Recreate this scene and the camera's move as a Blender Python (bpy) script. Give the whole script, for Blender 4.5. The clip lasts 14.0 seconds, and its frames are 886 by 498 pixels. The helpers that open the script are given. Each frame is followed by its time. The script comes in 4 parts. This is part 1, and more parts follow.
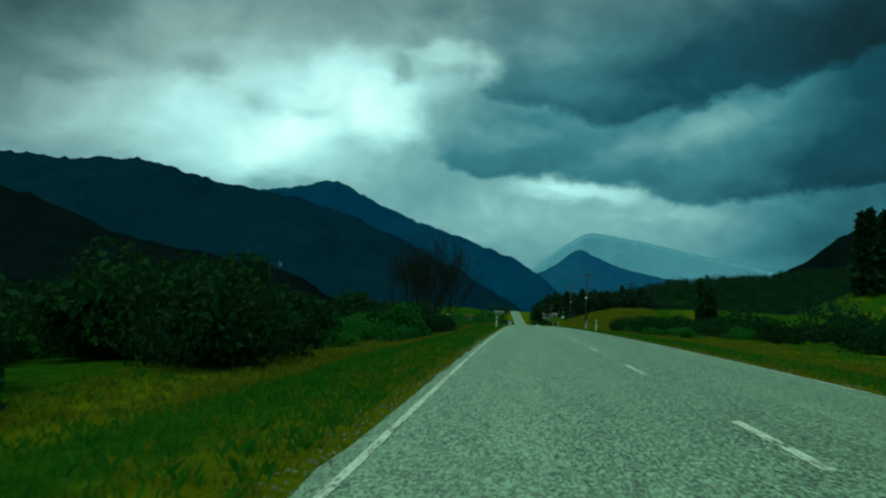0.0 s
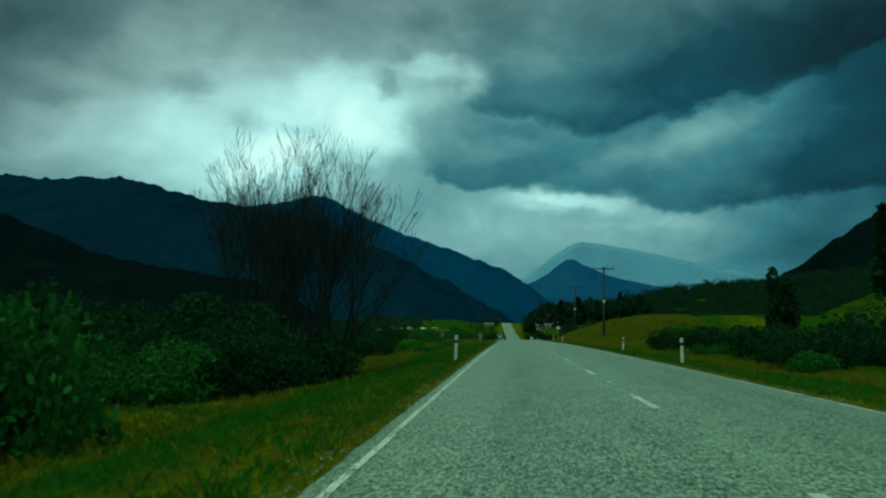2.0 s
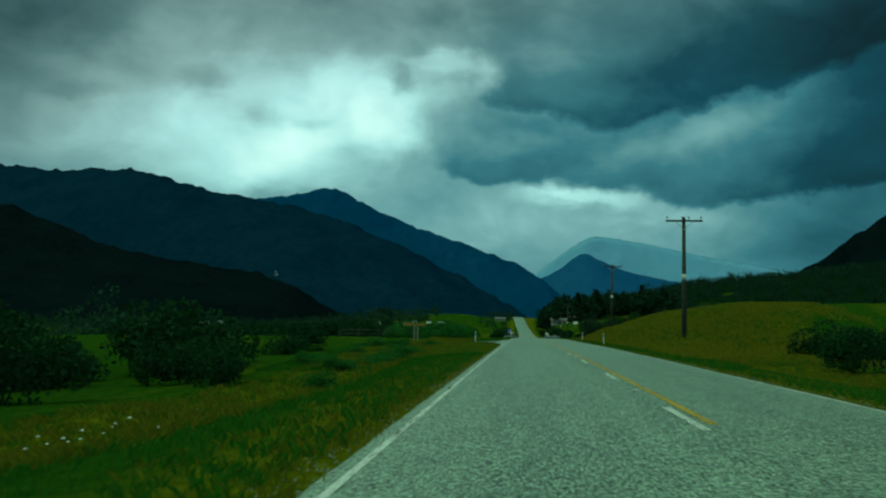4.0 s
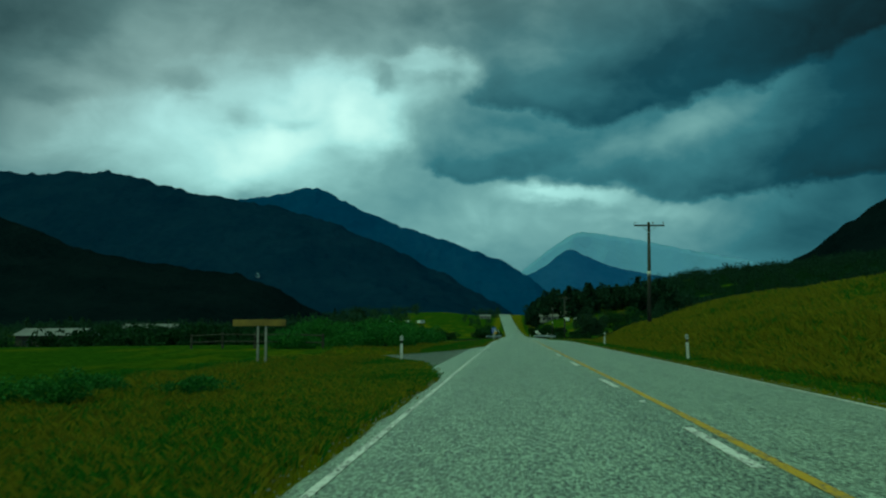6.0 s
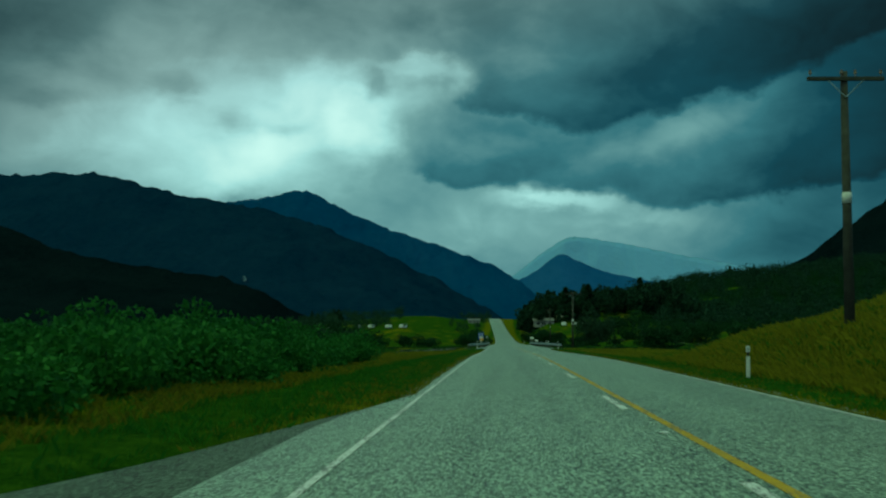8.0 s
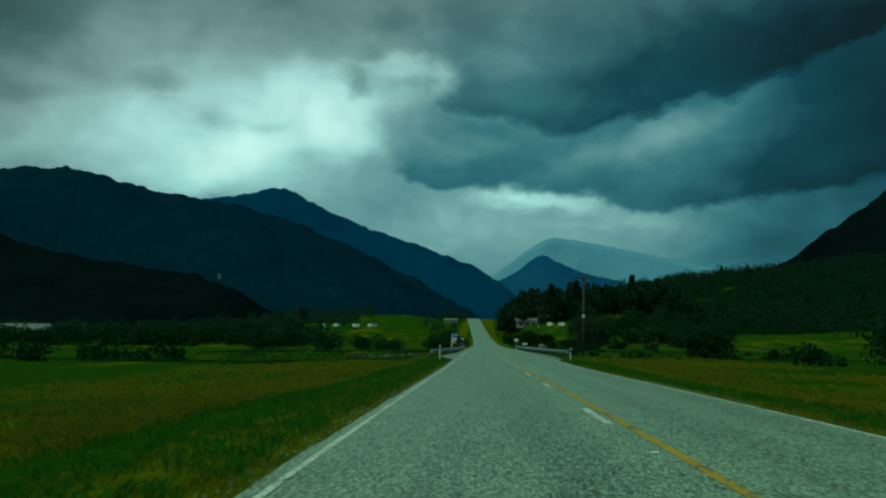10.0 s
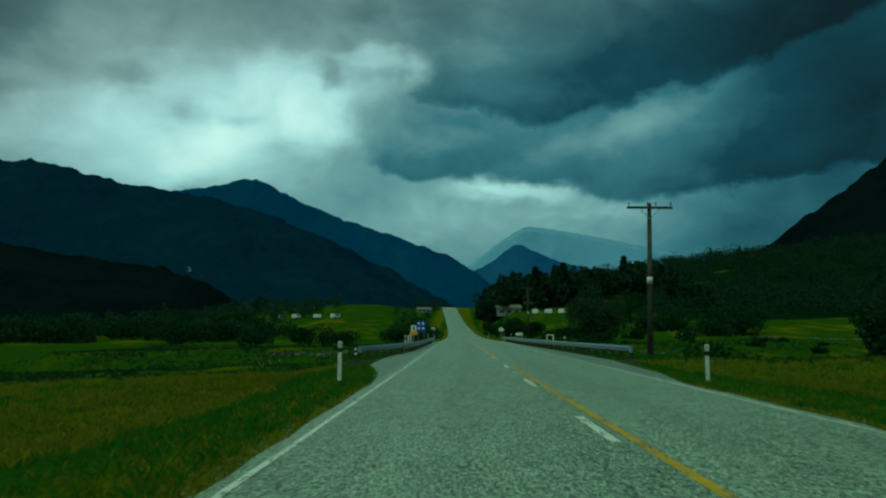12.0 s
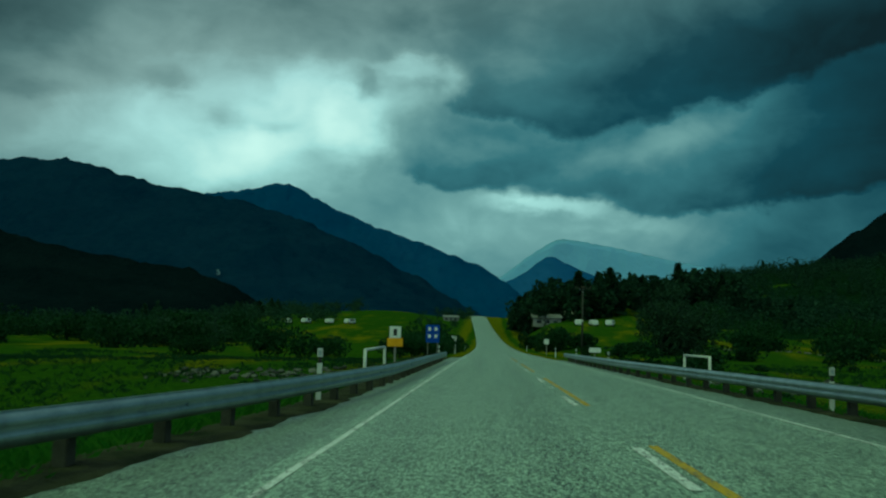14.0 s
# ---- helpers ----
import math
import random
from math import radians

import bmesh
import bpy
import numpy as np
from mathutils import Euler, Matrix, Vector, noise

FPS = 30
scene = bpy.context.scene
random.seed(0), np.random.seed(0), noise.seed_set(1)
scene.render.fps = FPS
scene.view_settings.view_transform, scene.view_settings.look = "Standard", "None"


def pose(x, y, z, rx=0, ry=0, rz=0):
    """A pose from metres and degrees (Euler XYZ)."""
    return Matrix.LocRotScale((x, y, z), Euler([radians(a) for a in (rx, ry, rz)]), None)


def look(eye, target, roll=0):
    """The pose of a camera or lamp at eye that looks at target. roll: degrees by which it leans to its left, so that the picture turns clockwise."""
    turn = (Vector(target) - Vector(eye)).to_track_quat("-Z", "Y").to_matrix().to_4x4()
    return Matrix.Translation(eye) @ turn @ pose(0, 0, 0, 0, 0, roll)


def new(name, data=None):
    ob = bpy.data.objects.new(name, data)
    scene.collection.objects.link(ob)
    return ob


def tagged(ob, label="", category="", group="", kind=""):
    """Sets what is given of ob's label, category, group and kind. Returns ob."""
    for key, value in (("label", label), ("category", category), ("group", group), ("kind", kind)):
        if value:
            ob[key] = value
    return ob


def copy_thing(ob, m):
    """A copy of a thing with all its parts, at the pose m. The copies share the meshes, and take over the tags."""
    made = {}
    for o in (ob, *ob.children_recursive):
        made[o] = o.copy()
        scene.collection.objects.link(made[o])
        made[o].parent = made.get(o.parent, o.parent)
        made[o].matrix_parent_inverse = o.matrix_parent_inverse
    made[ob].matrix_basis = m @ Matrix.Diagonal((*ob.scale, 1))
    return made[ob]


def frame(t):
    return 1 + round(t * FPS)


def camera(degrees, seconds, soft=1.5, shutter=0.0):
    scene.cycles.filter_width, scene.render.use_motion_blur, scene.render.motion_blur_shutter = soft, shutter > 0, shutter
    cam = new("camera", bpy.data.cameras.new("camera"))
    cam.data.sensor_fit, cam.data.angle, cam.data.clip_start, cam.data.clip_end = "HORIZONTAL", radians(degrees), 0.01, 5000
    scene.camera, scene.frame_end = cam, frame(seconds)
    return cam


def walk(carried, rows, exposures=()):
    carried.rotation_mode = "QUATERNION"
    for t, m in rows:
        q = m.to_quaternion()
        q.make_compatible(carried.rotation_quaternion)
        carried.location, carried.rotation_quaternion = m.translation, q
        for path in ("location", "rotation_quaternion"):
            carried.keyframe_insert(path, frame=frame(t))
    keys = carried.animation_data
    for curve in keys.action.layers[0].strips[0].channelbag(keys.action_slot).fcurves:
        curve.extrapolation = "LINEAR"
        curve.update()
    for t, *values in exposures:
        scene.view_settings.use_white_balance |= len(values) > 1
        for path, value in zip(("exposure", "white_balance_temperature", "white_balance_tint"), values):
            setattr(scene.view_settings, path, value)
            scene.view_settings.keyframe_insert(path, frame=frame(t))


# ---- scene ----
import mathutils

# Two-lane highway on the floor of a mountain valley under storm clouds.
# x: across the road (0 = centre line), y: along it, z: up. Metres.
CAM_ROWS = [
    (0.0, -2.326, -0.752, 1.131, -4.883, 4.400, 2.147),
    (0.5, -2.232, 9.482, 1.312, -5.619, 5.429, 1.071),
    (1.0, -2.205, 20.537, 1.459, -5.723, 5.796, 0.912),
    (1.5, -2.164, 31.863, 1.570, -5.068, 5.375, 0.450),
    (2.0, -2.152, 42.531, 1.648, -4.262, 5.247, 0.660),
    (2.5, -2.136, 53.381, 1.711, -3.307, 5.360, 0.905),
    (3.0, -2.111, 64.293, 1.768, -4.341, 5.219, 1.486),
    (3.5, -2.112, 74.926, 1.812, -5.133, 4.974, 1.170),
    (6.0, -2.008, 128.584, 1.904, -4.170, 4.843, -0.128),
    (6.5, -2.030, 139.707, 1.900, -4.786, 5.598, -0.250),
    (7.0, -1.960, 150.614, 1.887, -4.954, 5.280, -0.820),
    (7.5, -1.930, 161.394, 1.865, -4.213, 5.168, -0.400),
    (10.0, -1.804, 213.272, 1.721, -2.361, 5.206, 0.582),
    (10.5, -1.819, 224.000, 1.642, -1.349, 5.645, 0.525),
    (11.0, -1.830, 234.472, 1.524, -1.622, 5.722, 0.146),
    (11.5, -1.778, 245.746, 1.374, -1.591, 5.103, -0.057),
    (12.0, -1.675, 256.563, 1.235, -0.822, 4.658, -0.228),
    (12.5, -1.677, 267.283, 1.122, -0.827, 4.838, 0.079),
    (13.0, -1.738, 277.972, 1.020, -2.257, 4.743, 1.063),
    (13.5, -1.722, 288.024, 0.930, -3.270, 4.198, 1.175),
    (14.0, -1.731, 298.680, 0.838, -2.825, 5.292, 1.502),
]
cam = camera(51.67, 14.0, soft=2.2, shutter=0.08)
walk(cam, [(t, pose(x, y, z, 90 + tilt, 0, -turn) @ pose(0, 0, 0, 0, 0, lean))
           for t, x, y, z, turn, tilt, lean in CAM_ROWS],
     exposures=[(0.0, 0.23, 6200, -88), (1.2, 0.15, 6200, -88), (3.0, 0.12, 6200, -88), (7.0, 0.00, 6200, -88), (11.5, -0.10, 6200, -88),
                (14.0, -0.08, 6200, -88)])


# ---------- node helpers ----------
class Nodes:
    """Small wrapper to write node trees as expressions."""

    def __init__(self, tree):
        self.tree = tree
        tree.nodes.clear()

    def add(self, kind):
        return self.tree.nodes.new(kind)

    def link(self, a, b):
        self.tree.links.new(a, b)

    def put(self, socket, v):
        if isinstance(v, bpy.types.NodeSocket):
            self.link(v, socket)
        else:
            socket.default_value = v

    def math(self, op, a, b=0.0, c=0.0, clamp=False):
        n = self.add("ShaderNodeMath")
        n.operation, n.use_clamp = op, clamp
        self.put(n.inputs[0], a), self.put(n.inputs[1], b), self.put(n.inputs[2], c)
        return n.outputs[0]

    def noise(self, vec, scale, detail=4.0, rough=0.5, dist=0.0):
        n = self.add("ShaderNodeTexNoise")
        if vec is not None:
            self.link(vec, n.inputs["Vector"])
        n.inputs["Scale"].default_value, n.inputs["Detail"].default_value = scale, detail
        n.inputs["Roughness"].default_value, n.inputs["Distortion"].default_value = rough, dist
        return n.outputs["Fac"]

    def ramp(self, fac, *stops):
        n = self.add("ShaderNodeValToRGB")
        while len(n.color_ramp.elements) < len(stops):
            n.color_ramp.elements.new(0.5)
        for e, (p, col) in zip(n.color_ramp.elements, stops):
            e.position, e.color = p, (*col, 1)
        self.put(n.inputs["Fac"], fac)
        return n.outputs["Color"]

    def mix(self, fac, a, b, blend="MIX"):
        n = self.add("ShaderNodeMix")
        n.data_type, n.blend_type = "RGBA", blend
        self.put(n.inputs[0], fac)
        for s, v in ((n.inputs[6], a), (n.inputs[7], b)):
            self.put(s, v if isinstance(v, bpy.types.NodeSocket) else (*v, 1))
        return n.outputs[2]

    def smooth(self, v, lo, hi):
        n = self.add("ShaderNodeMapRange")
        n.interpolation_type = "SMOOTHSTEP"
        self.put(n.inputs["Value"], v)
        n.inputs["From Min"].default_value, n.inputs["From Max"].default_value = lo, hi
        return n.outputs["Result"]

    def scaled(self, vec, s):
        n = self.add("ShaderNodeMapping")
        self.link(vec, n.inputs["Vector"])
        n.inputs["Scale"].default_value = s
        return n.outputs["Vector"]


# ---------- world: a stormy sky, bright break on one side, heavy base on the other ----------
world = bpy.data.worlds.new("storm_sky")
scene.world = world
world.use_nodes = True
W = Nodes(world.node_tree)
ray = W.add("ShaderNodeTexCoord").outputs["Generated"]
split = W.add("ShaderNodeSeparateXYZ")
W.link(ray, split.inputs[0])
ahead = W.math("MAXIMUM", split.outputs["Y"], 0.15)
flat_u = W.math("DIVIDE", split.outputs["X"], ahead)
flat_v = W.math("DIVIDE", split.outputs["Z"], ahead)
warp = W.noise(ray, 14.0, 5.0, 0.55)
warp2 = W.noise(W.scaled(ray, (1.0, 1.0, 1.7)), 15.0, 5.0, 0.55)
U = W.math("ADD", flat_u, W.math("MULTIPLY_ADD", warp, 0.060, -0.030))
V = W.math("ADD", flat_v, W.math("MULTIPLY_ADD", warp2, 0.044, -0.022))
curl = W.noise(W.scaled(ray, (1.0, 1.0, 1.3)), 21.0, 5.0, 0.55)
VS = W.math("ADD", flat_v, W.math("MULTIPLY_ADD", curl, 0.052, -0.026))


def cloud(cx, cy, sx, sy, amount, slant=0.0, hard=0):
    """A lobe of lighter or darker cloud round (cx, cy), in slopes across and up; hard: with a defined edge."""
    du = W.math("SUBTRACT", U, cx)
    dv = W.math("SUBTRACT", W.math("SUBTRACT", V, cy), W.math("MULTIPLY", du, slant))
    a, b = W.math("DIVIDE", du, sx), W.math("DIVIDE", dv, sy)
    d = W.math("ADD", W.math("MULTIPLY", a, a), W.math("MULTIPLY", b, b))
    if hard:
        d = W.math("POWER", d, 1.0 + hard)
    return W.math("MULTIPLY", W.math("EXPONENT", W.math("MULTIPLY", d, -1.0)), amount)


def shelf(bellies, left, thick, amount):
    """The dark underside of a cloud deck: a crisp lower edge sagging in bellies (cu, cv, slope), fading upwards."""
    low = None
    for cu, cv, slope in bellies:
        du = W.math("SUBTRACT", U, cu)
        arm = W.math("SQRT", W.math("MULTIPLY_ADD", du, du, 0.022 ** 2))
        v = W.math("ADD", W.math("MULTIPLY_ADD", arm, slope, -0.022 * slope), cv)
        low = v if low is None else W.math("MINIMUM", low, v)
    rise = W.math("SUBTRACT", VS, low)
    fade = W.math("EXPONENT", W.math("MULTIPLY", W.math("MAXIMUM", rise, 0.0), -1.0 / thick))
    body = W.math("MULTIPLY", W.math("MULTIPLY", W.smooth(rise, -0.004, 0.010), fade), W.smooth(U, left - 0.03, left + 0.03))
    return W.math("MULTIPLY", body, amount)


shade = W.math("ADD", 0.445, 0.0)
for lobe in (
    # broad light over the western range, and its brightest breaks
    cloud(-0.377, 0.233, 0.185, 0.093, 0.26),
    cloud(-0.226, 0.220, 0.111, 0.058, 0.28),
    cloud(-0.156, 0.232, 0.038, 0.046, 0.17, 0.0, 1.2),
    cloud(-0.278, 0.193, 0.056, 0.028, 0.07, 0.0, 0.5),
    cloud(-0.308, 0.165, 0.060, 0.020, 0.14),
    cloud(-0.201, 0.281, 0.049, 0.028, 0.18),
    # the pale arch
    cloud(-0.090, 0.300, 0.050, 0.012, 0.15, 0.0, 0.8),
    cloud(-0.046, 0.280, 0.012, 0.024, 0.12, 0.0, 0.6),
    cloud(-0.088, 0.268, 0.046, 0.028, 0.16, 0.0, 0.2),
    cloud(-0.145, 0.278, 0.011, 0.018, -0.13, 0.0, 0.2),
    # small grey puffs
    cloud(-0.368, 0.276, 0.032, 0.014, -0.11, 0.0, 0.3),
    cloud(-0.512, 0.269, 0.046, 0.010, -0.07, 0.0, 0.3),
    cloud(-0.239, 0.232, 0.026, 0.008, -0.12, 0.0, 0.0),
    cloud(-0.305, 0.235, 0.025, 0.018, -0.18),
    cloud(-0.200, 0.192, 0.034, 0.010, -0.05),
    # grey above, heavier towards the east; the outermost also darken the view's corners
    cloud(-0.590, 0.355, 0.130, 0.085, -0.19),
    cloud(-0.320, 0.378, 0.204, 0.028, -0.03),
    cloud(0.190, 0.347, 0.185, 0.043, -0.07),
    cloud(0.022, 0.300, 0.043, 0.037, 0.12),
    cloud(0.450, 0.280, 0.165, 0.160, -0.35),
    cloud(0.250, 0.310, 0.110, 0.036, -0.10, 0.30),
    # lit rims under the decks
    cloud(0.200, 0.222, 0.130, 0.019, 0.09, 0.40, 0.5),
    cloud(0.240, 0.215, 0.120, 0.032, 0.07, 0.15),
    cloud(0.062, 0.146, 0.062, 0.011, 0.25, -0.06, 0.5),
    cloud(0.159, 0.120, 0.068, 0.014, 0.08, -0.08, 0.5),
    cloud(-0.010, 0.202, 0.056, 0.017, 0.085, -0.10, 0.3),
    cloud(0.020, 0.116, 0.160, 0.044, 0.15),
    cloud(0.325, 0.105, 0.074, 0.037, -0.14),
    shelf(((0.077, 0.215, 0.36), (0.015, 0.238, 0.30), (0.175, 0.236, 0.60), (0.262, 0.254, 0.55)), -0.041, 0.100, -0.18),
    shelf(((-0.035, 0.155, 0.30), (0.089, 0.152, 0.28), (0.187, 0.131, 0.17)), -0.108, 0.050, -0.22),
):
    shade = W.math("ADD", shade, lobe)
front = W.smooth(split.outputs["Y"], 0.15, 0.6)
shade = W.math("ADD", W.math("MULTIPLY", front, W.math("SUBTRACT", shade, 0.58)), 0.58)
wisp = W.noise(W.scaled(ray, (1.0, 1.0, 1.5)), 28.0, 4.0, 0.5, 0.6)
puff = W.noise(W.scaled(ray, (1.0, 1.0, 1.6)), 11.0, 5.0, 0.5, 0.5)
shade = W.math("ADD", shade, W.math("MULTIPLY_ADD", puff, 0.23, -0.105))
shade = W.math("ADD", shade, W.math("MULTIPLY_ADD", wisp, 0.07, -0.035))
storm = W.ramp(shade, (0.0, (0.012, 0.016, 0.034)), (0.22, (0.029, 0.053, 0.118)), (0.40, (0.104, 0.152, 0.282)),
               (0.58, (0.310, 0.318, 0.505)), (0.78, (0.70, 0.645, 0.985)), (1.0, (1.20, 0.93, 1.34)))
thin = W.ramp(shade, (0.0, (0.015, 0.016, 0.028)), (0.22, (0.046, 0.052, 0.092)), (0.40, (0.155, 0.150, 0.242)),
              (0.58, (0.370, 0.315, 0.490)), (0.78, (0.75, 0.645, 1.02)), (1.0, (1.22, 0.93, 1.40)))
# thin grey cloud high and to the west, blue rain cloud low and to the east
greyness = W.smooth(W.math("SUBTRACT", W.math("MULTIPLY", flat_v, 1.6), W.math("MULTIPLY", flat_u, 0.4)), 0.32, 0.68)
cloud_colour = W.mix(greyness, storm, thin)
sky = W.add("ShaderNodeTexSky")
sky.sky_type, sky.sun_disc = "NISHITA", False
sky.sun_elevation, sky.sun_rotation = radians(60), radians(225)
sky_part = W.mix(1.0, sky.outputs["Color"], (0.02, 0.02, 0.02), "MULTIPLY")
total = W.mix(0.97, sky_part, cloud_colour)
bg = W.add("ShaderNodeBackground")
W.link(total, bg.inputs["Color"])
bg.inputs["Strength"].default_value = 1.0
W.link(bg.outputs[0], W.add("ShaderNodeOutputWorld").inputs["Surface"])

sun = new("sun", bpy.data.lights.new("sun", "SUN"))
sun.data.energy, sun.data.angle, sun.data.color = 1.05, radians(35), (1.0, 0.90, 0.48)
sun.matrix_world = look((-0.35, -0.35, 0.87), (0, 0, 0))


# ---------- materials ----------
def material(name, rough=0.85, metal=0.0, spec=0.3):
    m = bpy.data.materials.new(name)
    m.use_nodes = True
    g = Nodes(m.node_tree)
    b = g.add("ShaderNodeBsdfPrincipled")
    g.link(b.outputs[0], g.add("ShaderNodeOutputMaterial").inputs["Surface"])
    b.inputs["Roughness"].default_value, b.inputs["Metallic"].default_value = rough, metal
    b.inputs["Specular IOR Level"].default_value = spec
    return m, g, b


def bumped(g, b, height, strength, distance):
    n = g.add("ShaderNodeBump")
    n.inputs["Strength"].default_value, n.inputs["Distance"].default_value = strength, distance
    g.link(height, n.inputs["Height"])
    g.link(n.outputs[0], b.inputs["Normal"])


def place(g):
    return g.add("ShaderNodeNewGeometry").outputs["Position"]


def mottled(name, lo, hi, scale, fine, rough=0.85, metal=0.0, spec=0.3, bump=0.3, depth=0.01, vary=0.0):
    """Two colours mixed by broad stains and fine grain, with a little relief."""
    m, g, b = material(name, rough, metal, spec)
    p = place(g)
    broad, grain = g.noise(p, scale, 4), g.noise(p, fine, 3, 0.6)
    f = g.math("ADD", g.math("MULTIPLY", broad, 0.65), g.math("MULTIPLY", grain, 0.35))
    if vary:
        info = g.add("ShaderNodeObjectInfo").outputs["Random"]
        f = g.math("ADD", f, g.math("MULTIPLY_ADD", info, vary, -vary / 2))
    g.link(g.ramp(f, (0.33, lo), (0.67, hi)), b.inputs["Base Color"])
    if bump:
        bumped(g, b, grain, bump, depth)
    return m


def asphalt(name, tone, rough=0.5, spec=0.4):
    """Coarse chip seal: pale stones in dark binder, grain stretched along the road to fit the camera's low view."""
    m, g, b = material(name, rough, 0.0, spec)
    p = place(g)
    v = g.add("ShaderNodeTexVoronoi")
    g.link(p, v.inputs["Vector"])
    v.inputs["Scale"].default_value = 42.0
    sep = g.add("ShaderNodeSeparateXYZ")
    g.link(v.outputs["Color"], sep.inputs[0])
    clump = g.noise(g.scaled(p, (1.0, 0.16, 1.0)), 44.0, 3, 0.75)
    patch = g.noise(g.scaled(p, (1.0, 0.35, 1.0)), 2.6, 5, 0.65)
    track = g.noise(g.scaled(p, (1.0, 0.02, 1.0)), 1.1, 3)
    f = g.math("ADD", g.math("MULTIPLY", sep.outputs[0], 0.32), g.math("MULTIPLY", clump, 0.60))
    f = g.math("ADD", f, g.math("MULTIPLY", patch, 0.12))
    f = g.math("ADD", f, g.math("MULTIPLY", track, 0.14))
    g.link(g.ramp(f, (0.46, (tone * 0.16, tone * 0.20, tone * 0.155)), (0.59, (tone * 0.83, tone, tone * 0.78)),
                  (0.71, (tone * 2.1, tone * 2.5, tone * 2.0))), b.inputs["Base Color"])
    bumped(g, b, clump, 0.5, 0.03)
    return m


def worn_paint(name, colour, wear):
    """Thick road paint, chipped and greyed so that the stones show through."""
    m, g, b = material(name, 0.6, 0.0, 0.3)
    p = place(g)
    chip = g.math("ADD", g.math("MULTIPLY", g.noise(g.scaled(p, (1.0, 0.3, 1.0)), 30.0, 3, 0.7), 0.6), g.math("MULTIPLY", g.noise(p, 1.1, 4, 0.6), 0.4))
    dirty = tuple(c * 0.62 for c in colour)
    col = g.mix(g.noise(p, 4.0, 4, 0.6), dirty, colour)
    g.link(g.mix(g.smooth(chip, wear + 0.02, wear + 0.16), (0.10, 0.10, 0.095), col), b.inputs["Base Color"])
    bumped(g, b, chip, 0.5, 0.006)
    return m


def meadow():
    """Grass floor: fresh green with dry golden swathes, bare earthy flecks."""
    m, g, b = material("meadow", 1.0, 0.0, 0.0)
    p = place(g)
    swathe = g.noise(g.scaled(p, (1.0, 0.22, 1.0)), 0.16, 5, 0.6)
    far = g.noise(p, 0.012, 4, 0.6)
    tuft = g.noise(p, 2.6, 5, 0.7)
    blade = g.noise(p, 22.0, 3, 0.7)
    f = g.math("ADD", g.math("MULTIPLY", tuft, 0.55), g.math("MULTIPLY", blade, 0.45))
    green = g.ramp(f, (0.32, (0.009, 0.026, 0.003)), (0.52, (0.036, 0.066, 0.007)), (0.72, (0.082, 0.124, 0.013)))
    dry = g.ramp(f, (0.32, (0.042, 0.046, 0.003)), (0.52, (0.122, 0.118, 0.009)), (0.72, (0.225, 0.205, 0.018)))
    gold = g.smooth(g.math("ADD", g.math("MULTIPLY", swathe, 0.7), g.math("MULTIPLY", far, 0.3)), 0.50, 0.66)
    sep = g.add("ShaderNodeSeparateXYZ")
    g.link(p, sep.inputs[0])
    off = g.math("ADD", g.math("ABSOLUTE", sep.outputs["X"]), g.math("MULTIPLY_ADD", swathe, 3.0, -1.5))
    edge = g.math("MULTIPLY", g.math("SUBTRACT", 1.0, g.smooth(off, 4.6, 5.8)), 0.75)
    ditch = g.math("MULTIPLY", g.smooth(off, 4.8, 5.8), g.math("SUBTRACT", 1.0, g.smooth(off, 6.8, 8.0)))
    rise = g.math("MULTIPLY", g.math("MULTIPLY", g.smooth(off, 7.0, 8.2), g.math("SUBTRACT", 1.0, g.smooth(off, 9.5, 13.0))), 0.8)
    gold = g.math("MULTIPLY", gold, g.math("SUBTRACT", 1.0, ditch))
    gold = g.math("MAXIMUM", g.math("MAXIMUM", gold, edge), rise)
    g.link(g.mix(gold, green, dry), b.inputs["Base Color"])
    bumped(g, b, f, 0.9, 0.12)
    return m


def leaves(name, lo, hi, through_light=0.35):
    """Thin leaves: matt, and letting some light through."""
    m, g, b = material(name, 0.75, 0.0, 0.12)
    geo = g.add("ShaderNodeNewGeometry")
    info = g.add("ShaderNodeObjectInfo").outputs["Random"]
    f = g.math("ADD", g.math("MULTIPLY", geo.outputs["Random Per Island"], 0.65), g.math("MULTIPLY", info, 0.35))
    col = g.ramp(f, (0.0, lo), (1.0, hi))
    g.link(col, b.inputs["Base Color"])
    t = g.add("ShaderNodeBsdfTranslucent")
    g.link(col, t.inputs["Color"])
    mixer = g.add("ShaderNodeMixShader")
    mixer.inputs[0].default_value = through_light
    g.link(b.outputs[0], mixer.inputs[1]), g.link(t.outputs[0], mixer.inputs[2])
    for n in g.tree.nodes:
        if n.bl_idname == "ShaderNodeOutputMaterial":
            g.link(mixer.outputs[0], n.inputs["Surface"])
    return m


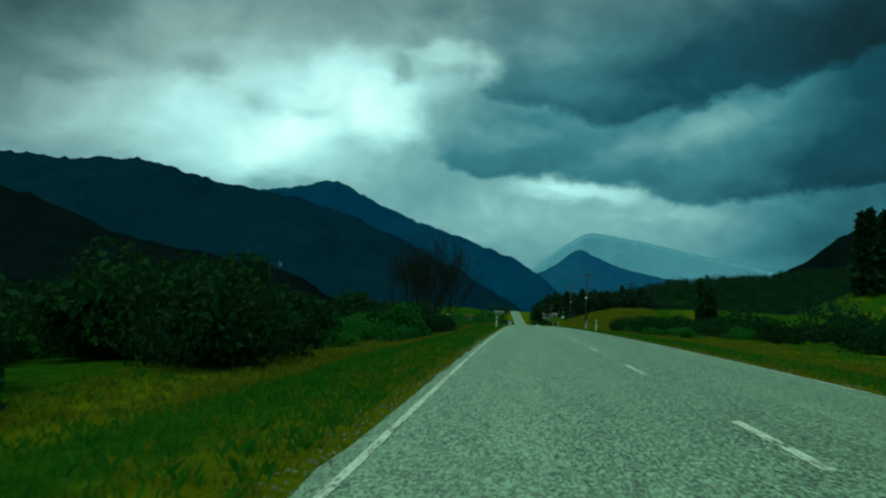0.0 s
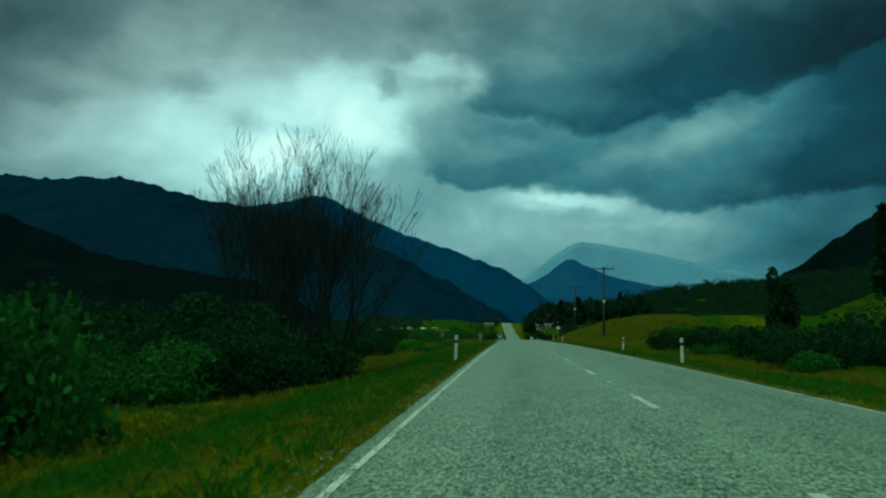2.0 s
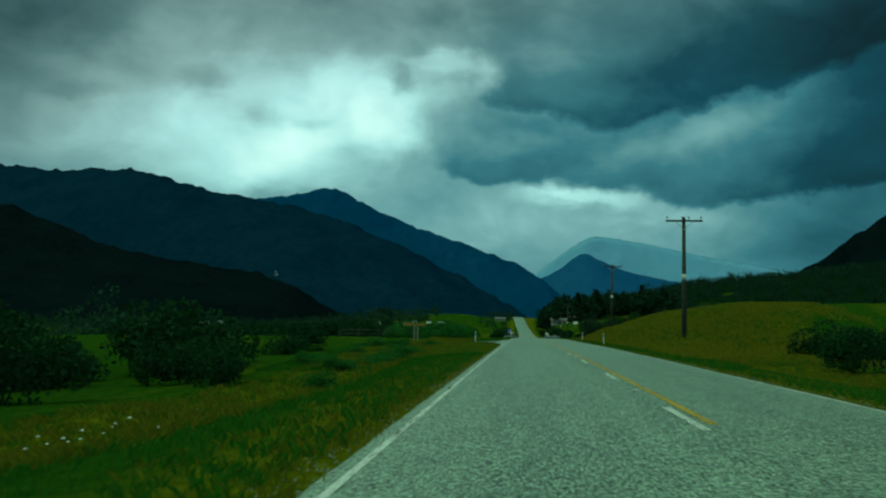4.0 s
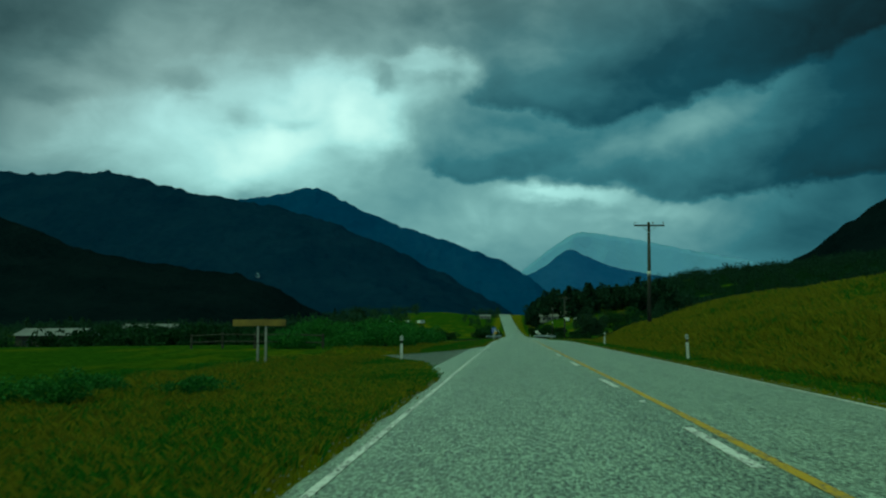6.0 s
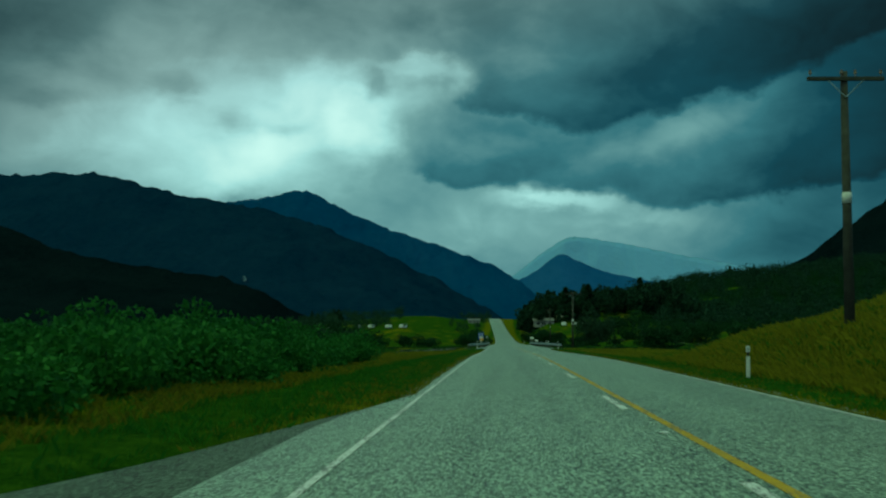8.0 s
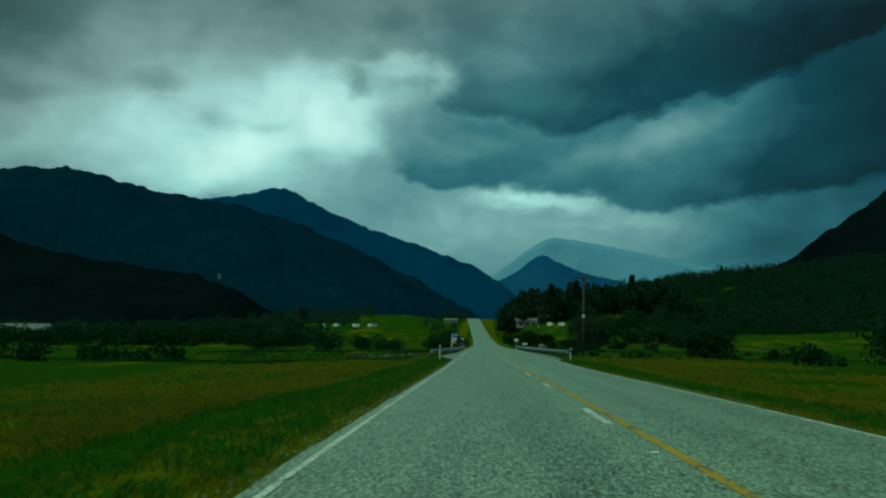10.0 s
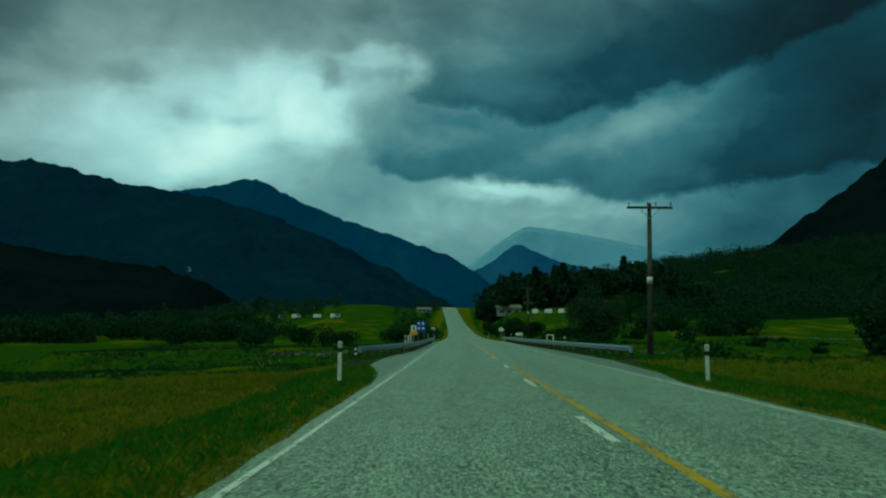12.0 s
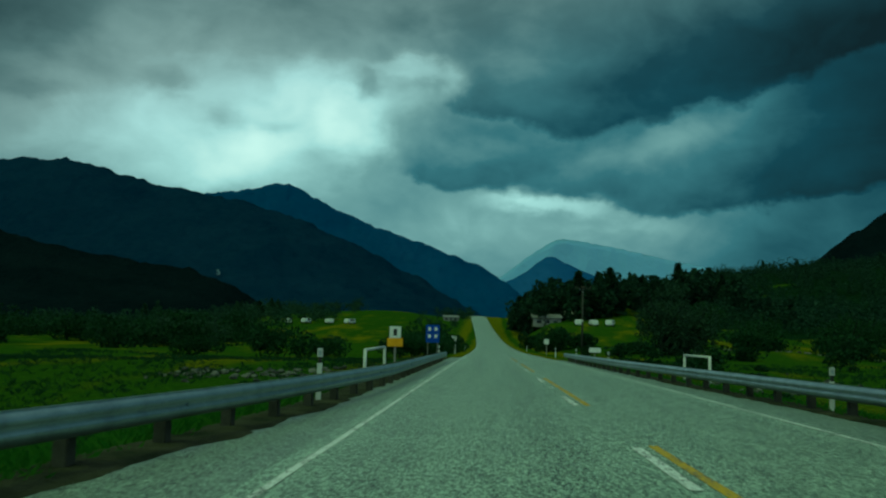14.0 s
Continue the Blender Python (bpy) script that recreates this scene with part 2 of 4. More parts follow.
MAT = dict(
    road=asphalt("chip_seal", 0.200),
    lane=asphalt("side_seal", 0.075, 0.7, 0.2),
    gravel=mottled("gravel", (0.07, 0.075, 0.062), (0.24, 0.25, 0.21), 1.2, 30.0, bump=0.9, depth=0.04),
    shoulder=asphalt("shoulder_gravel", 0.145),
    wood_floor=mottled("dark_wood_floor", (0.004, 0.010, 0.004), (0.014, 0.028, 0.010), 0.3, 3.0, 1.0, spec=0.0, bump=0.6, depth=0.3),
    dirt=mottled("weedy_dirt", (0.010, 0.014, 0.006), (0.060, 0.058, 0.034), 1.3, 16.0, 1.0, spec=0.05, bump=1.0, depth=0.06),
    tar=mottled("tar", (0.085, 0.098, 0.080), (0.165, 0.185, 0.150), 2.0, 30.0, 0.5, bump=0.2, depth=0.004),
    meadow=meadow(),
    paint=worn_paint("road_paint_white", (0.80, 0.80, 0.78), 0.36),
    yellow=worn_paint("road_paint_yellow", (0.56, 0.36, 0.02), 0.345),
    plastic=mottled("white_plastic", (0.38, 0.38, 0.36), (0.64, 0.64, 0.62), 3.0, 40.0, 0.5, bump=0.05),
    black=mottled("black_plastic", (0.012, 0.012, 0.013), (0.03, 0.03, 0.03), 3.0, 40.0, 0.5, bump=0.05),
    steel=mottled("galvanised_steel", (0.23, 0.27, 0.30), (0.42, 0.47, 0.50), 2.5, 24.0, 0.42, 0.9, 0.5, 0.1, 0.004),
    timber=mottled("weathered_timber", (0.016, 0.017, 0.012), (0.060, 0.058, 0.044), 4.0, 30.0, 0.9, bump=0.6, depth=0.01),
    pole=mottled("treated_pole", (0.022, 0.022, 0.019), (0.062, 0.062, 0.052), 3.0, 26.0, 0.9, bump=0.5, depth=0.01),
    porcelain=mottled("porcelain", (0.10, 0.07, 0.05), (0.20, 0.15, 0.11), 8.0, 60.0, 0.25, bump=0.0),
    bark=mottled("bark", (0.004, 0.007, 0.007), (0.012, 0.018, 0.017), 3.0, 22.0, 0.95, bump=0.8, depth=0.02),
    rock=mottled("river_rock", (0.025, 0.027, 0.022), (0.115, 0.115, 0.095), 1.5, 14.0, 0.9, bump=0.5, depth=0.03, vary=0.5),
    roof=mottled("pale_roof_sheet", (0.10, 0.10, 0.10), (0.20, 0.20, 0.19), 0.6, 12.0, 0.5, bump=0.1),
    wall=mottled("house_wall", (0.16, 0.155, 0.145), (0.30, 0.29, 0.27), 0.6, 12.0, 0.8, bump=0.1),
    glass=mottled("dark_window", (0.01, 0.013, 0.015), (0.03, 0.035, 0.04), 1.0, 8.0, 0.1, spec=0.6, bump=0.0),
    blue=mottled("blue_sign_face", (0.006, 0.035, 0.30), (0.010, 0.055, 0.42), 3.0, 30.0, 0.45, bump=0.03),
    amber=mottled("amber_sign_face", (0.55, 0.26, 0.01), (0.75, 0.40, 0.02), 3.0, 30.0, 0.45, bump=0.03),
    signwhite=mottled("white_sign_face", (0.62, 0.62, 0.60), (0.80, 0.80, 0.78), 3.0, 30.0, 0.45, bump=0.03),
    weathered=mottled("weathered_yellow_board", (0.10, 0.075, 0.018), (0.22, 0.16, 0.035), 3.0, 30.0, 0.6, bump=0.1),
    leaf=leaves("fresh_leaves", (0.018, 0.056, 0.010), (0.085, 0.180, 0.032)),
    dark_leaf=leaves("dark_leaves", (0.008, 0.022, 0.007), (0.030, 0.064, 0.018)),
    needle=leaves("dark_needles", (0.012, 0.029, 0.016), (0.038, 0.068, 0.033)),
    grey_leaf=leaves("grey_leaves", (0.018, 0.036, 0.020), (0.055, 0.088, 0.046)),
    grass=leaves("grass_blades", (0.026, 0.080, 0.007), (0.085, 0.170, 0.016)),
    dry_grass=leaves("dry_grass_blades", (0.086, 0.094, 0.008), (0.240, 0.220, 0.020)),
)

# ---------- small builders ----------
def sm(v, lo, hi):
    u = min(max((v - lo) / (hi - lo), 0.0), 1.0)
    return u * u * (3 - 2 * u)


def mesh_from(name, verts, faces, mat=None, smooth=False):
    me = bpy.data.meshes.new(name)
    me.from_pydata([tuple(v) for v in verts], [], [tuple(f) for f in faces])
    if mat:
        me.materials.append(mat)
    if smooth:
        me.polygons.foreach_set("use_smooth", [True] * len(me.polygons))
    me.update()
    return me


def done(bm, name, mat, smooth=False):
    me = bpy.data.meshes.new(name)
    bm.to_mesh(me)
    bm.free()
    me.materials.append(mat)
    if smooth:
        me.polygons.foreach_set("use_smooth", [True] * len(me.polygons))
    return me


def part(name, bm, mat, parent, label="", smooth=False, m=None):
    ob = new(name, done(bm, name, mat, smooth) if isinstance(bm, bmesh.types.BMesh) else bm)
    ob.parent = parent
    if m is not None:
        ob.matrix_basis = m
    if label:
        ob["label"] = label
    return ob


def box(sx, sy, sz, at=(0, 0, 0), bevel=0.0, bm=None, turn=None):
    """A bevelled block, its base centred on at."""
    bm = bm or bmesh.new()
    m = Matrix.Translation((at[0], at[1], at[2] + sz / 2))
    if turn is not None:
        m = m @ turn
    r = bmesh.ops.create_cube(bm, size=1.0, matrix=m @ Matrix.Diagonal((sx, sy, sz, 1)))
    if bevel:
        bmesh.ops.bevel(bm, geom=list({e for v in r["verts"] for e in v.link_edges}), offset=bevel, segments=2, affect="EDGES")
    return bm


def rod(a, b, r0, r1=None, seg=10, bm=None):
    """A tapered round bar from a to b."""
    bm = bm or bmesh.new()
    a, b = Vector(a), Vector(b)
    d = b - a
    m = Matrix.Translation((a + b) / 2) @ d.to_track_quat("Z", "Y").to_matrix().to_4x4()
    bmesh.ops.create_cone(bm, cap_ends=True, segments=seg, radius1=r0, radius2=r0 if r1 is None else r1, depth=d.length, matrix=m)
    return bm


# ---------- the lie of the land ----------
ROAD_STEP, ROAD_FROM = 40.0, -100.0
ROAD_Z = (-2.2, -1.15, -0.33, 0.31, 0.60, 0.73, 0.75, 0.67, 0.53, 0.05, -0.32, -0.63, -1.0, -1.4, -1.65, -1.6, -1.1,
          -0.15, 1.3, 3.3, 6.0, 9.3, 10.4, 10.2, 9.2, 8.0, 7.0, 6.5)
SEAL, CAMBER, LINE = 3.72, 0.022, 3.49


def road_z(y):
    u = (y - ROAD_FROM) / ROAD_STEP
    i = min(max(int(math.floor(u)), 1), len(ROAD_Z) - 3)
    t = min(max(u - i, -1.0), 2.0)
    p0, p1, p2, p3 = ROAD_Z[i - 1:i + 3]
    return 0.5 * (2 * p1 + (p2 - p0) * t + (2 * p0 - 5 * p1 + 4 * p2 - p3) * t * t + (3 * p1 - p0 - 3 * p2 + p3) * t ** 3)


def bend(y):
    """How far the centre line has swung to the west where the road climbs the hill."""
    return -5.6 * (min(max(y - 455, 0.0), 330.0) / 288) ** 2


def surface(x, y):
    """The sealed road's surface; x from the centre line."""
    return road_z(y) - CAMBER * min(abs(x), 9.0)


def rough(x, y, s, seed=0.0):
    return noise.noise(Vector((x / s, y / s, seed)))


def land(x, y):
    """Height of the ground."""
    x -= bend(y)
    a = abs(x)
    ry = min(max(y, -90), 960)
    hill = sm(y, 480, 760)
    zr = road_z(ry)
    spread = 70 + 120 * hill
    w = 1 - sm(a, 25, 25 + spread)
    z = zr * w - 0.9 * (1 - w)
    if x < 0:
        fall = 1.0 - sm(y, 118, 146) + sm(y, 192, 216) * 0.75
        z -= fall * (0.75 * sm(a, 4.3, 9.5) + 0.35 * sm(a, 9, 22))
        z += 3.2 * sm(y, 520, 625) * sm(a, 12, 50) * (1 - sm(a, 90, 160))
    else:
        z -= 0.3 * sm(a, 4.3, 8) * (1 - sm(y, 125, 150) * (1 - sm(y, 210, 235)))
        bank = sm(y, 132, 160) * (1 - sm(y, 203, 232))
        z += bank * (1.75 * sm(a, 5.4, 9.2) + 1.75 * sm(a, 8.5, 15.5) + 0.2 * sm(a, 15, 30)) * (1 - 0.6 * sm(a, 40, 90))
        z += 1.5 * sm(y, 385, 420) * (1 - sm(y, 425, 470)) * math.exp(-((x - 34) / 13) ** 2)
        z += 25 * math.exp(-((x - 185) / 45) ** 2 - ((y - 485) / 50) ** 2)
        z += 5.2 * sm(y, 430, 565) * sm(x, 9, 22) * (1 - sm(y, 600, 690))      # sloping paddock
        # wooded rise
        z += 8 * sm(y, 570, 650) * sm(x, 16, 48) * (1 - sm(x, 70, 130))
        z += 46 * sm(y + 0.35 * x, 550, 1000) * sm(x, 22, 190) + 30 * sm(y, 500, 1200) * sm(x, 150, 420)
    # stream bed under the bridge
    bed = math.exp(-((y - 337 - 0.12 * x) / 17) ** 2) * sm(a, 4.6, 10)
    z -= 2.3 * bed
    if a > 4.3:
        k = sm(a, 4.3, 9)
        z += k * (0.16 * rough(x, y, 3.1, 2.0) + 0.35 * rough(x, y, 17, 5.0)) + 0.03 * rough(x, y, 0.9, 8.0)
        z += sm(a, 40, 200) * 1.4 * rough(x, y, 90, 9.0)
    z -= CAMBER * min(a, 5.0)
    z -= 0.10 * (1 - sm(a, 3.45, 3.85))
    if -16 < x < -3.9 and 145 < y < 197:      # level ground under the side road
        lo, hi = mouth(-x)
        k = sm(y, lo - 3, lo) * (1 - sm(y, hi, hi + 3))
        z = z * (1 - k) + (surface(x, y) - 0.10) * k
    if (3.6 < a < 6.9) and 277 < y < 374:      # gravel shoulder at the rails
        k = sm(y, 277, 284) * (1 - sm(y, 364, 374)) * (1 - sm(a, 5.6, 6.9))
        z = z * (1 - k) + (surface(x, y) - 0.12) * k
    return z


def mouth(d):
    """Near and far edge of the side road, d metres from the centre line."""
    near = float(np.interp(d, [3.9, 5.0, 5.6, 7.0, 9.0, 60], [152.5, 161.5, 164.2, 167.0, 169.4, 172]))
    far = float(np.interp(d, [3.9, 4.9, 5.6, 7.2, 9.0, 60], [190.0, 184.6, 180.8, 176.0, 173.6, 176]))
    return near, far


def stretch(lo, hi, fine_lo, fine_hi, step, grow):
    """Grid lines: even between fine_lo and fine_hi, ever wider outside."""
    g = list(np.arange(fine_lo, fine_hi + 1e-6, step))
    s, v = step, fine_hi
    while v < hi:
        s *= grow
        v += s
        g.append(min(v, hi))
    s, v = step, fine_lo
    while v > lo:
        s *= grow
        v -= s
        g.insert(0, max(v, lo))
    return g


xs = stretch(-3600, 3600, -9.0, 16.0, 0.5, 1.09)
ys = stretch(-500, 4850, -6, 384, 1.25, 1.04)
verts = [(x, y, land(x, y)) for y in ys for x in xs]
n = len(xs)
faces = [(j * n + i, j * n + i + 1, (j + 1) * n + i + 1, (j + 1) * n + i) for j in range(len(ys) - 1) for i in range(n - 1)]
tagged(new("ground", mesh_from("ground", verts, faces, MAT["meadow"], True)),
       "rough green and golden grass covering the valley floor", "ground", kind="structure")

# ---------- the road ----------
ry = stretch(-400, 955, -12, 390, 1.0, 1.05)
prof = [-1.0, -0.965, -0.6, -0.3, 0.0, 0.3, 0.6, 0.965, 1.0]
verts, faces = [], []
for y in ry:
    for p in prof:
        edge = 0.10 * rough(p * 9, y, 1.3, 3.0) + 0.07 * rough(p * 9, y, 0.35, 4.0) if abs(p) == 1 else 0.0
        x = p * SEAL + math.copysign(edge, p) if p else 0.0
        verts.append((x + bend(y), y, surface(x, y) - (0.035 if abs(p) == 1 and not 268 < y < 374 else 0.0)))
n = len(prof)
faces = [(j * n + i, j * n + i + 1, (j + 1) * n + i + 1, (j + 1) * n + i) for j in range(len(ry) - 1) for i in range(n - 1)]
road = tagged(new("road", mesh_from("road", verts, faces, MAT["road"], True)),
              "grey chip-seal two-lane highway running straight over a dip", "road", kind="structure")

verts, faces = [], []
ds = list(np.arange(4.35, 9.0, 0.4)) + [9.0, 9.8, 10.6]
for d in ds:
    lo, hi = mouth(d)
    for k in range(9):
        y = lo + (hi - lo) * k / 8 + (0.12 * rough(d, k, 0.7) if k in (0, 8) else 0)
        z = surface(-d, y) - 0.012 if d < 9 else max(land(-d, y), surface(-9, y) - 0.3) + 0.03
        verts.append((-d, y, z - (0.03 if k in (0, 8) else 0)))
faces = [(j * 9 + i + 9, j * 9 + i + 10, j * 9 + i + 1, j * 9 + i) for j in range(len(ds) - 1) for i in range(8)]
side_road = tagged(new("side_road", mesh_from("side_road", verts, faces, MAT["lane"], True)),
                   "dark smooth asphalt side road joining the highway", "road", kind="structure")

verts, faces = [], []
for k in range(24):
    y = 150.5 + 41.0 * k / 23
    w = 3.6 + 0.85 * min(1.0, 2.2 * math.sin(math.pi * k / 23))
    for x in (3.6, (3.6 + w) / 2, w):
        verts.append((-x, y, surface(x, y) - 0.008))
faces = [(j * 3 + i + 3, j * 3 + i + 4, j * 3 + i + 1, j * 3 + i) for j in range(23) for i in range(2)]
tagged(new("road_apron", mesh_from("road_apron", verts, faces, MAT["road"], True)),
       "widened chip-seal edge of the highway at the junction", "road", kind="structure")

def shoulder(sx, y):
    """How far from the centre line the gravel reaches."""
    if not 272 < y < 374:
        return 0.0
    flare = 0.5 * sm(y, 278, 288) + 1.35 * sm(y, 285, 299) if sx < 0 else 1.1 * sm(y, 277, 287) + 0.75 * sm(y, 286, 299)
    return 3.76 + flare - 0.15 * sm(y, 303, 316) - 0.8 * sm(y, 358, 373)


# gravel shoulders that widen at the bridge rails
for sx in (-1, 1):
    verts, faces = [], []
    yy = list(np.arange(272, 374, 1.0))
    for y in yy:
        wide = shoulder(sx, y)
        for k in range(6):
            x = 3.7 + (wide - 3.7) * k / 5 + (0.16 * rough(y, k + sx, 1.1) if k == 5 else 0)
            verts.append((sx * x, y, surface(x, y) - 0.008 - (0.03 + 0.13 * sm(wide, 3.8, 4.4) if k == 5 else 0) + 0.015 * rough(x, y, 0.5)))
    faces = [(j * 6 + i, j * 6 + i + 1, (j + 1) * 6 + i + 1, (j + 1) * 6 + i)[::sx] for j in range(len(yy) - 1) for i in range(5)]
    tagged(new("road_shoulder", mesh_from("road_shoulder", verts, faces, MAT["shoulder"], True)),
           "loose pale gravel shoulder beside the bridge rail", "road shoulder", kind="structure")


# weedy dirt that has gathered along the foot of the rails
for sx in (-1, 1):
    verts, faces = [], []
    yy = list(np.arange(292, 370, 0.5))
    for y in yy:
        inner = 4.25 + 1.15 * (1 - sm(y, 296, 318 if sx < 0 else 336)) + 0.16 * rough(y, sx, 1.6) + 0.10 * rough(y, sx, 0.5, 3.0)
        for k in range(5):
            x = inner + 0.35 * k
            verts.append((sx * x, y, surface(x, y) - 0.03 - 0.25 * (1 - sm(y, 292, 298)) + 0.06 * math.sin(math.pi * k / 4) + (0.05 * rough(x, y, 0.4, 6.0) if 0 < k < 4 else -0.03)))
    faces = [(j * 5 + i, j * 5 + i + 1, (j + 1) * 5 + i + 1, (j + 1) * 5 + i)[::sx] for j in range(len(yy) - 1) for i in range(4)]
    tagged(new("dirt_edge", mesh_from("dirt_edge", verts, faces, MAT["dirt"], True)),
           "dark weedy dirt gathered under the guard rail", "dirt", kind="structure")

# tar seams and scuffs
for x0, x1, y0, y1 in ((-3.2, -0.4, 173.2, 173.5), (2.2, 3.3, 257.4, 257.9)):
    ring = []
    for k in range(26):
        a = 2 * math.pi * k / 26
        c, d = math.cos(a), math.sin(a)
        w = 1 + 0.35 * rough(9 * c + x0, 9 * d + y0, 3.0)
        x, y = (x0 + x1) / 2 + (x1 - x0) / 2 * w * math.copysign(abs(c) ** 0.6, c), (y0 + y1) / 2 + (y1 - y0) / 2 * w * math.copysign(abs(d) ** 0.6, d)
        ring.append((x, y, surface(x, y) + 0.005))
    part("tar_patch", mesh_from("tar_patch", ring, [tuple(range(26))], MAT["tar"]), None, road, "dark tar patch")


# ---------- paint ----------
def stripe(name, x0, x1, y0, y1, mat, wob=0.0):
    k = max(2, int((y1 - y0) / 2.0) + 1)
    v, f = [], []
    for y in np.linspace(y0, y1, k):
        w = wob * rough(x0, y, 1.2, 7.0)
        for x in (x0 + w, x1 + w):
            v.append((x + bend(y), y, surface(x, y) + 0.006))
    f = [(2 * i, 2 * i + 1, 2 * i + 3, 2 * i + 2) for i in range(k - 1)]
    return part(name, mesh_from(name, v, f, mat), None, road)


stripe("edge_line", -LINE - 0.04, -LINE + 0.04, -60, 760, MAT["paint"], 0.02)
stripe("edge_line", LINE - 0.04, LINE + 0.04, -60, 760, MAT["paint"], 0.02)
PHASE = -3.69
for k in range(-2, 46):
    stripe("centre_dash", -0.06, 0.06, 10 * k + PHASE, 10 * k + PHASE + 3.0, MAT["paint"])
for a, b in ((97.0, 289.0), (296.2, 309.6), (316.3, 329.6), (336, 350), (356, 370)):
    stripe("no_passing_line", 0.17, 0.29, a, b, MAT["yellow"], 0.015)
stud = None
for k in range(-1, 22):
    y = 20 * k + PHASE + 6.6
    bm = box(0.10, 0.10, 0.018, (0, 0, 0), 0.008)
    if stud is None:
        stud = done(bm, "road_stud", MAT["signwhite"])
    else:
        bm.free()
    ob = new("road_stud", stud)
    ob.parent = road
    ob.matrix_basis = Matrix.Translation((0.0, y, surface(0, y) + 0.002))


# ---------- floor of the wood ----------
# Added near-black sheet over the grass; it darkens the gaps between sparse trees.
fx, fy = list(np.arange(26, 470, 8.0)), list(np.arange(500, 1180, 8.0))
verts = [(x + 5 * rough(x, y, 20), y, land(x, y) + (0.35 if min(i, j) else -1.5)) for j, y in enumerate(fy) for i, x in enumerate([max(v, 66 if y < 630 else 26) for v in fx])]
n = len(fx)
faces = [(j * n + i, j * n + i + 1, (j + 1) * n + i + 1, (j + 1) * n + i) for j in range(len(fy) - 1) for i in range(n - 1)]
tagged(new("forest_floor", mesh_from("forest_floor", verts, faces, MAT["wood_floor"], True)),
       "near-black sheet over the woodland floor, darkening the gaps between trees", "ground", kind="structure")

# ---------- mountains ----------
def forest_rock(name, lo, hi, scale, fine):
    m, g, b = material(name, 1.0, 0.0, 0.0)
    p = place(g)
    broad, grain = g.noise(p, scale, 6, 0.6), g.noise(p, fine, 4, 0.7)
    f = g.math("ADD", g.math("MULTIPLY", broad, 0.6), g.math("MULTIPLY", grain, 0.4))
    g.link(g.ramp(f, (0.36, lo), (0.64, hi)), b.inputs["Base Color"])
    bumped(g, b, grain, 0.8, 12.0)
    return m


def mountain(name, ridge, y0, front, back, mat, label, crag=30.0, seed=0.0, nx=240, ny=56, foot=-6.0):
    """A long ridge whose crest follows the (x, height) knots, with spurs and gullies."""
    kx, kz = [p[0] for p in ridge], [p[1] for p in ridge]
    verts = []
    for j in range(ny):
        t = j / (ny - 1)
        for i in range(nx):
            x = kx[0] + (kx[-1] - kx[0]) * i / (nx - 1)
            h = float(np.interp(x, kx, kz))
            h = 0.5 * h + 0.25 * float(np.interp(x - 25, kx, kz)) + 0.25 * float(np.interp(x + 25, kx, kz))
            if t < 0.8:
                u = t / 0.8
                y, k = y0 - front * (1 - u), u ** 1.15
            else:
                u = (t - 0.8) / 0.2
                y, k = y0 + back * u, 1 - u
            spur = noise.fractal(Vector((x / 420, y / 700, seed)), 0.9, 2.0, 5)
            fine = noise.fractal(Vector((x / 70, y / 70, seed + 3)), 0.8, 2.0, 4)
            bump = noise.noise(Vector((x / 24, y / 24, seed + 7)))
            z = foot + (h - foot) * k + crag * 0.22 * bump * min(1, 3 * k) + crag * 2.6 * spur * k * (1 - k) * 4 * 0.5 + crag * 0.34 * fine * min(1, 3 * k)
            verts.append((x, y + 60 * spur, max(z, foot - 4)))
    faces = [(j * nx + i, j * nx + i + 1, (j + 1) * nx + i + 1, (j + 1) * nx + i) for j in range(ny - 1) for i in range(nx - 1)]
    return tagged(new(name, mesh_from(name, verts, faces, mat, True)), label, "mountain", kind="structure")


# Haze is put into the far base colours: bluer and paler with distance.
MAT["far_forest_haze"] = forest_rock("far_forest_haze", (0.012, 0.040, 0.112), (0.021, 0.054, 0.134), 0.004, 0.03)
MAT["front_forest_haze"] = forest_rock("front_forest_haze", (0.006, 0.017, 0.040), (0.012, 0.027, 0.054), 0.005, 0.04)
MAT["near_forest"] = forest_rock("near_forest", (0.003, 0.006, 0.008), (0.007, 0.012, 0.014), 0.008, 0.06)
MAT["hill_haze"] = forest_rock("hill_haze", (0.028, 0.070, 0.190), (0.038, 0.086, 0.215), 0.004, 0.02)
MAT["ridge_haze"] = forest_rock("ridge_haze", (0.210, 0.340, 0.58), (0.235, 0.370, 0.61), 0.003, 0.012)
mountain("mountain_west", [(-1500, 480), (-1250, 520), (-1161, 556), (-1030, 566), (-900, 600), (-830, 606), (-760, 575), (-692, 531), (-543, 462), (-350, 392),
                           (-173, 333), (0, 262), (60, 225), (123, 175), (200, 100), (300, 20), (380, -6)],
         4000, 500, 300, MAT["far_forest_haze"], "steep forested peak, distance haze painted into its deep blue", 26, 1.0, 200, 50)
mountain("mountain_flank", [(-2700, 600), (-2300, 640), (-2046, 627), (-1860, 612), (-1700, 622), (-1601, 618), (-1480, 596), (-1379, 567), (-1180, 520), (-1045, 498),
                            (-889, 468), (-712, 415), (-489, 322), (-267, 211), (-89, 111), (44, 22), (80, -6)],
         3600, 1200, 250, MAT["front_forest_haze"], "long forested mountain flank, blue haze painted into its dark colour", 30, 3.0, 280, 60)
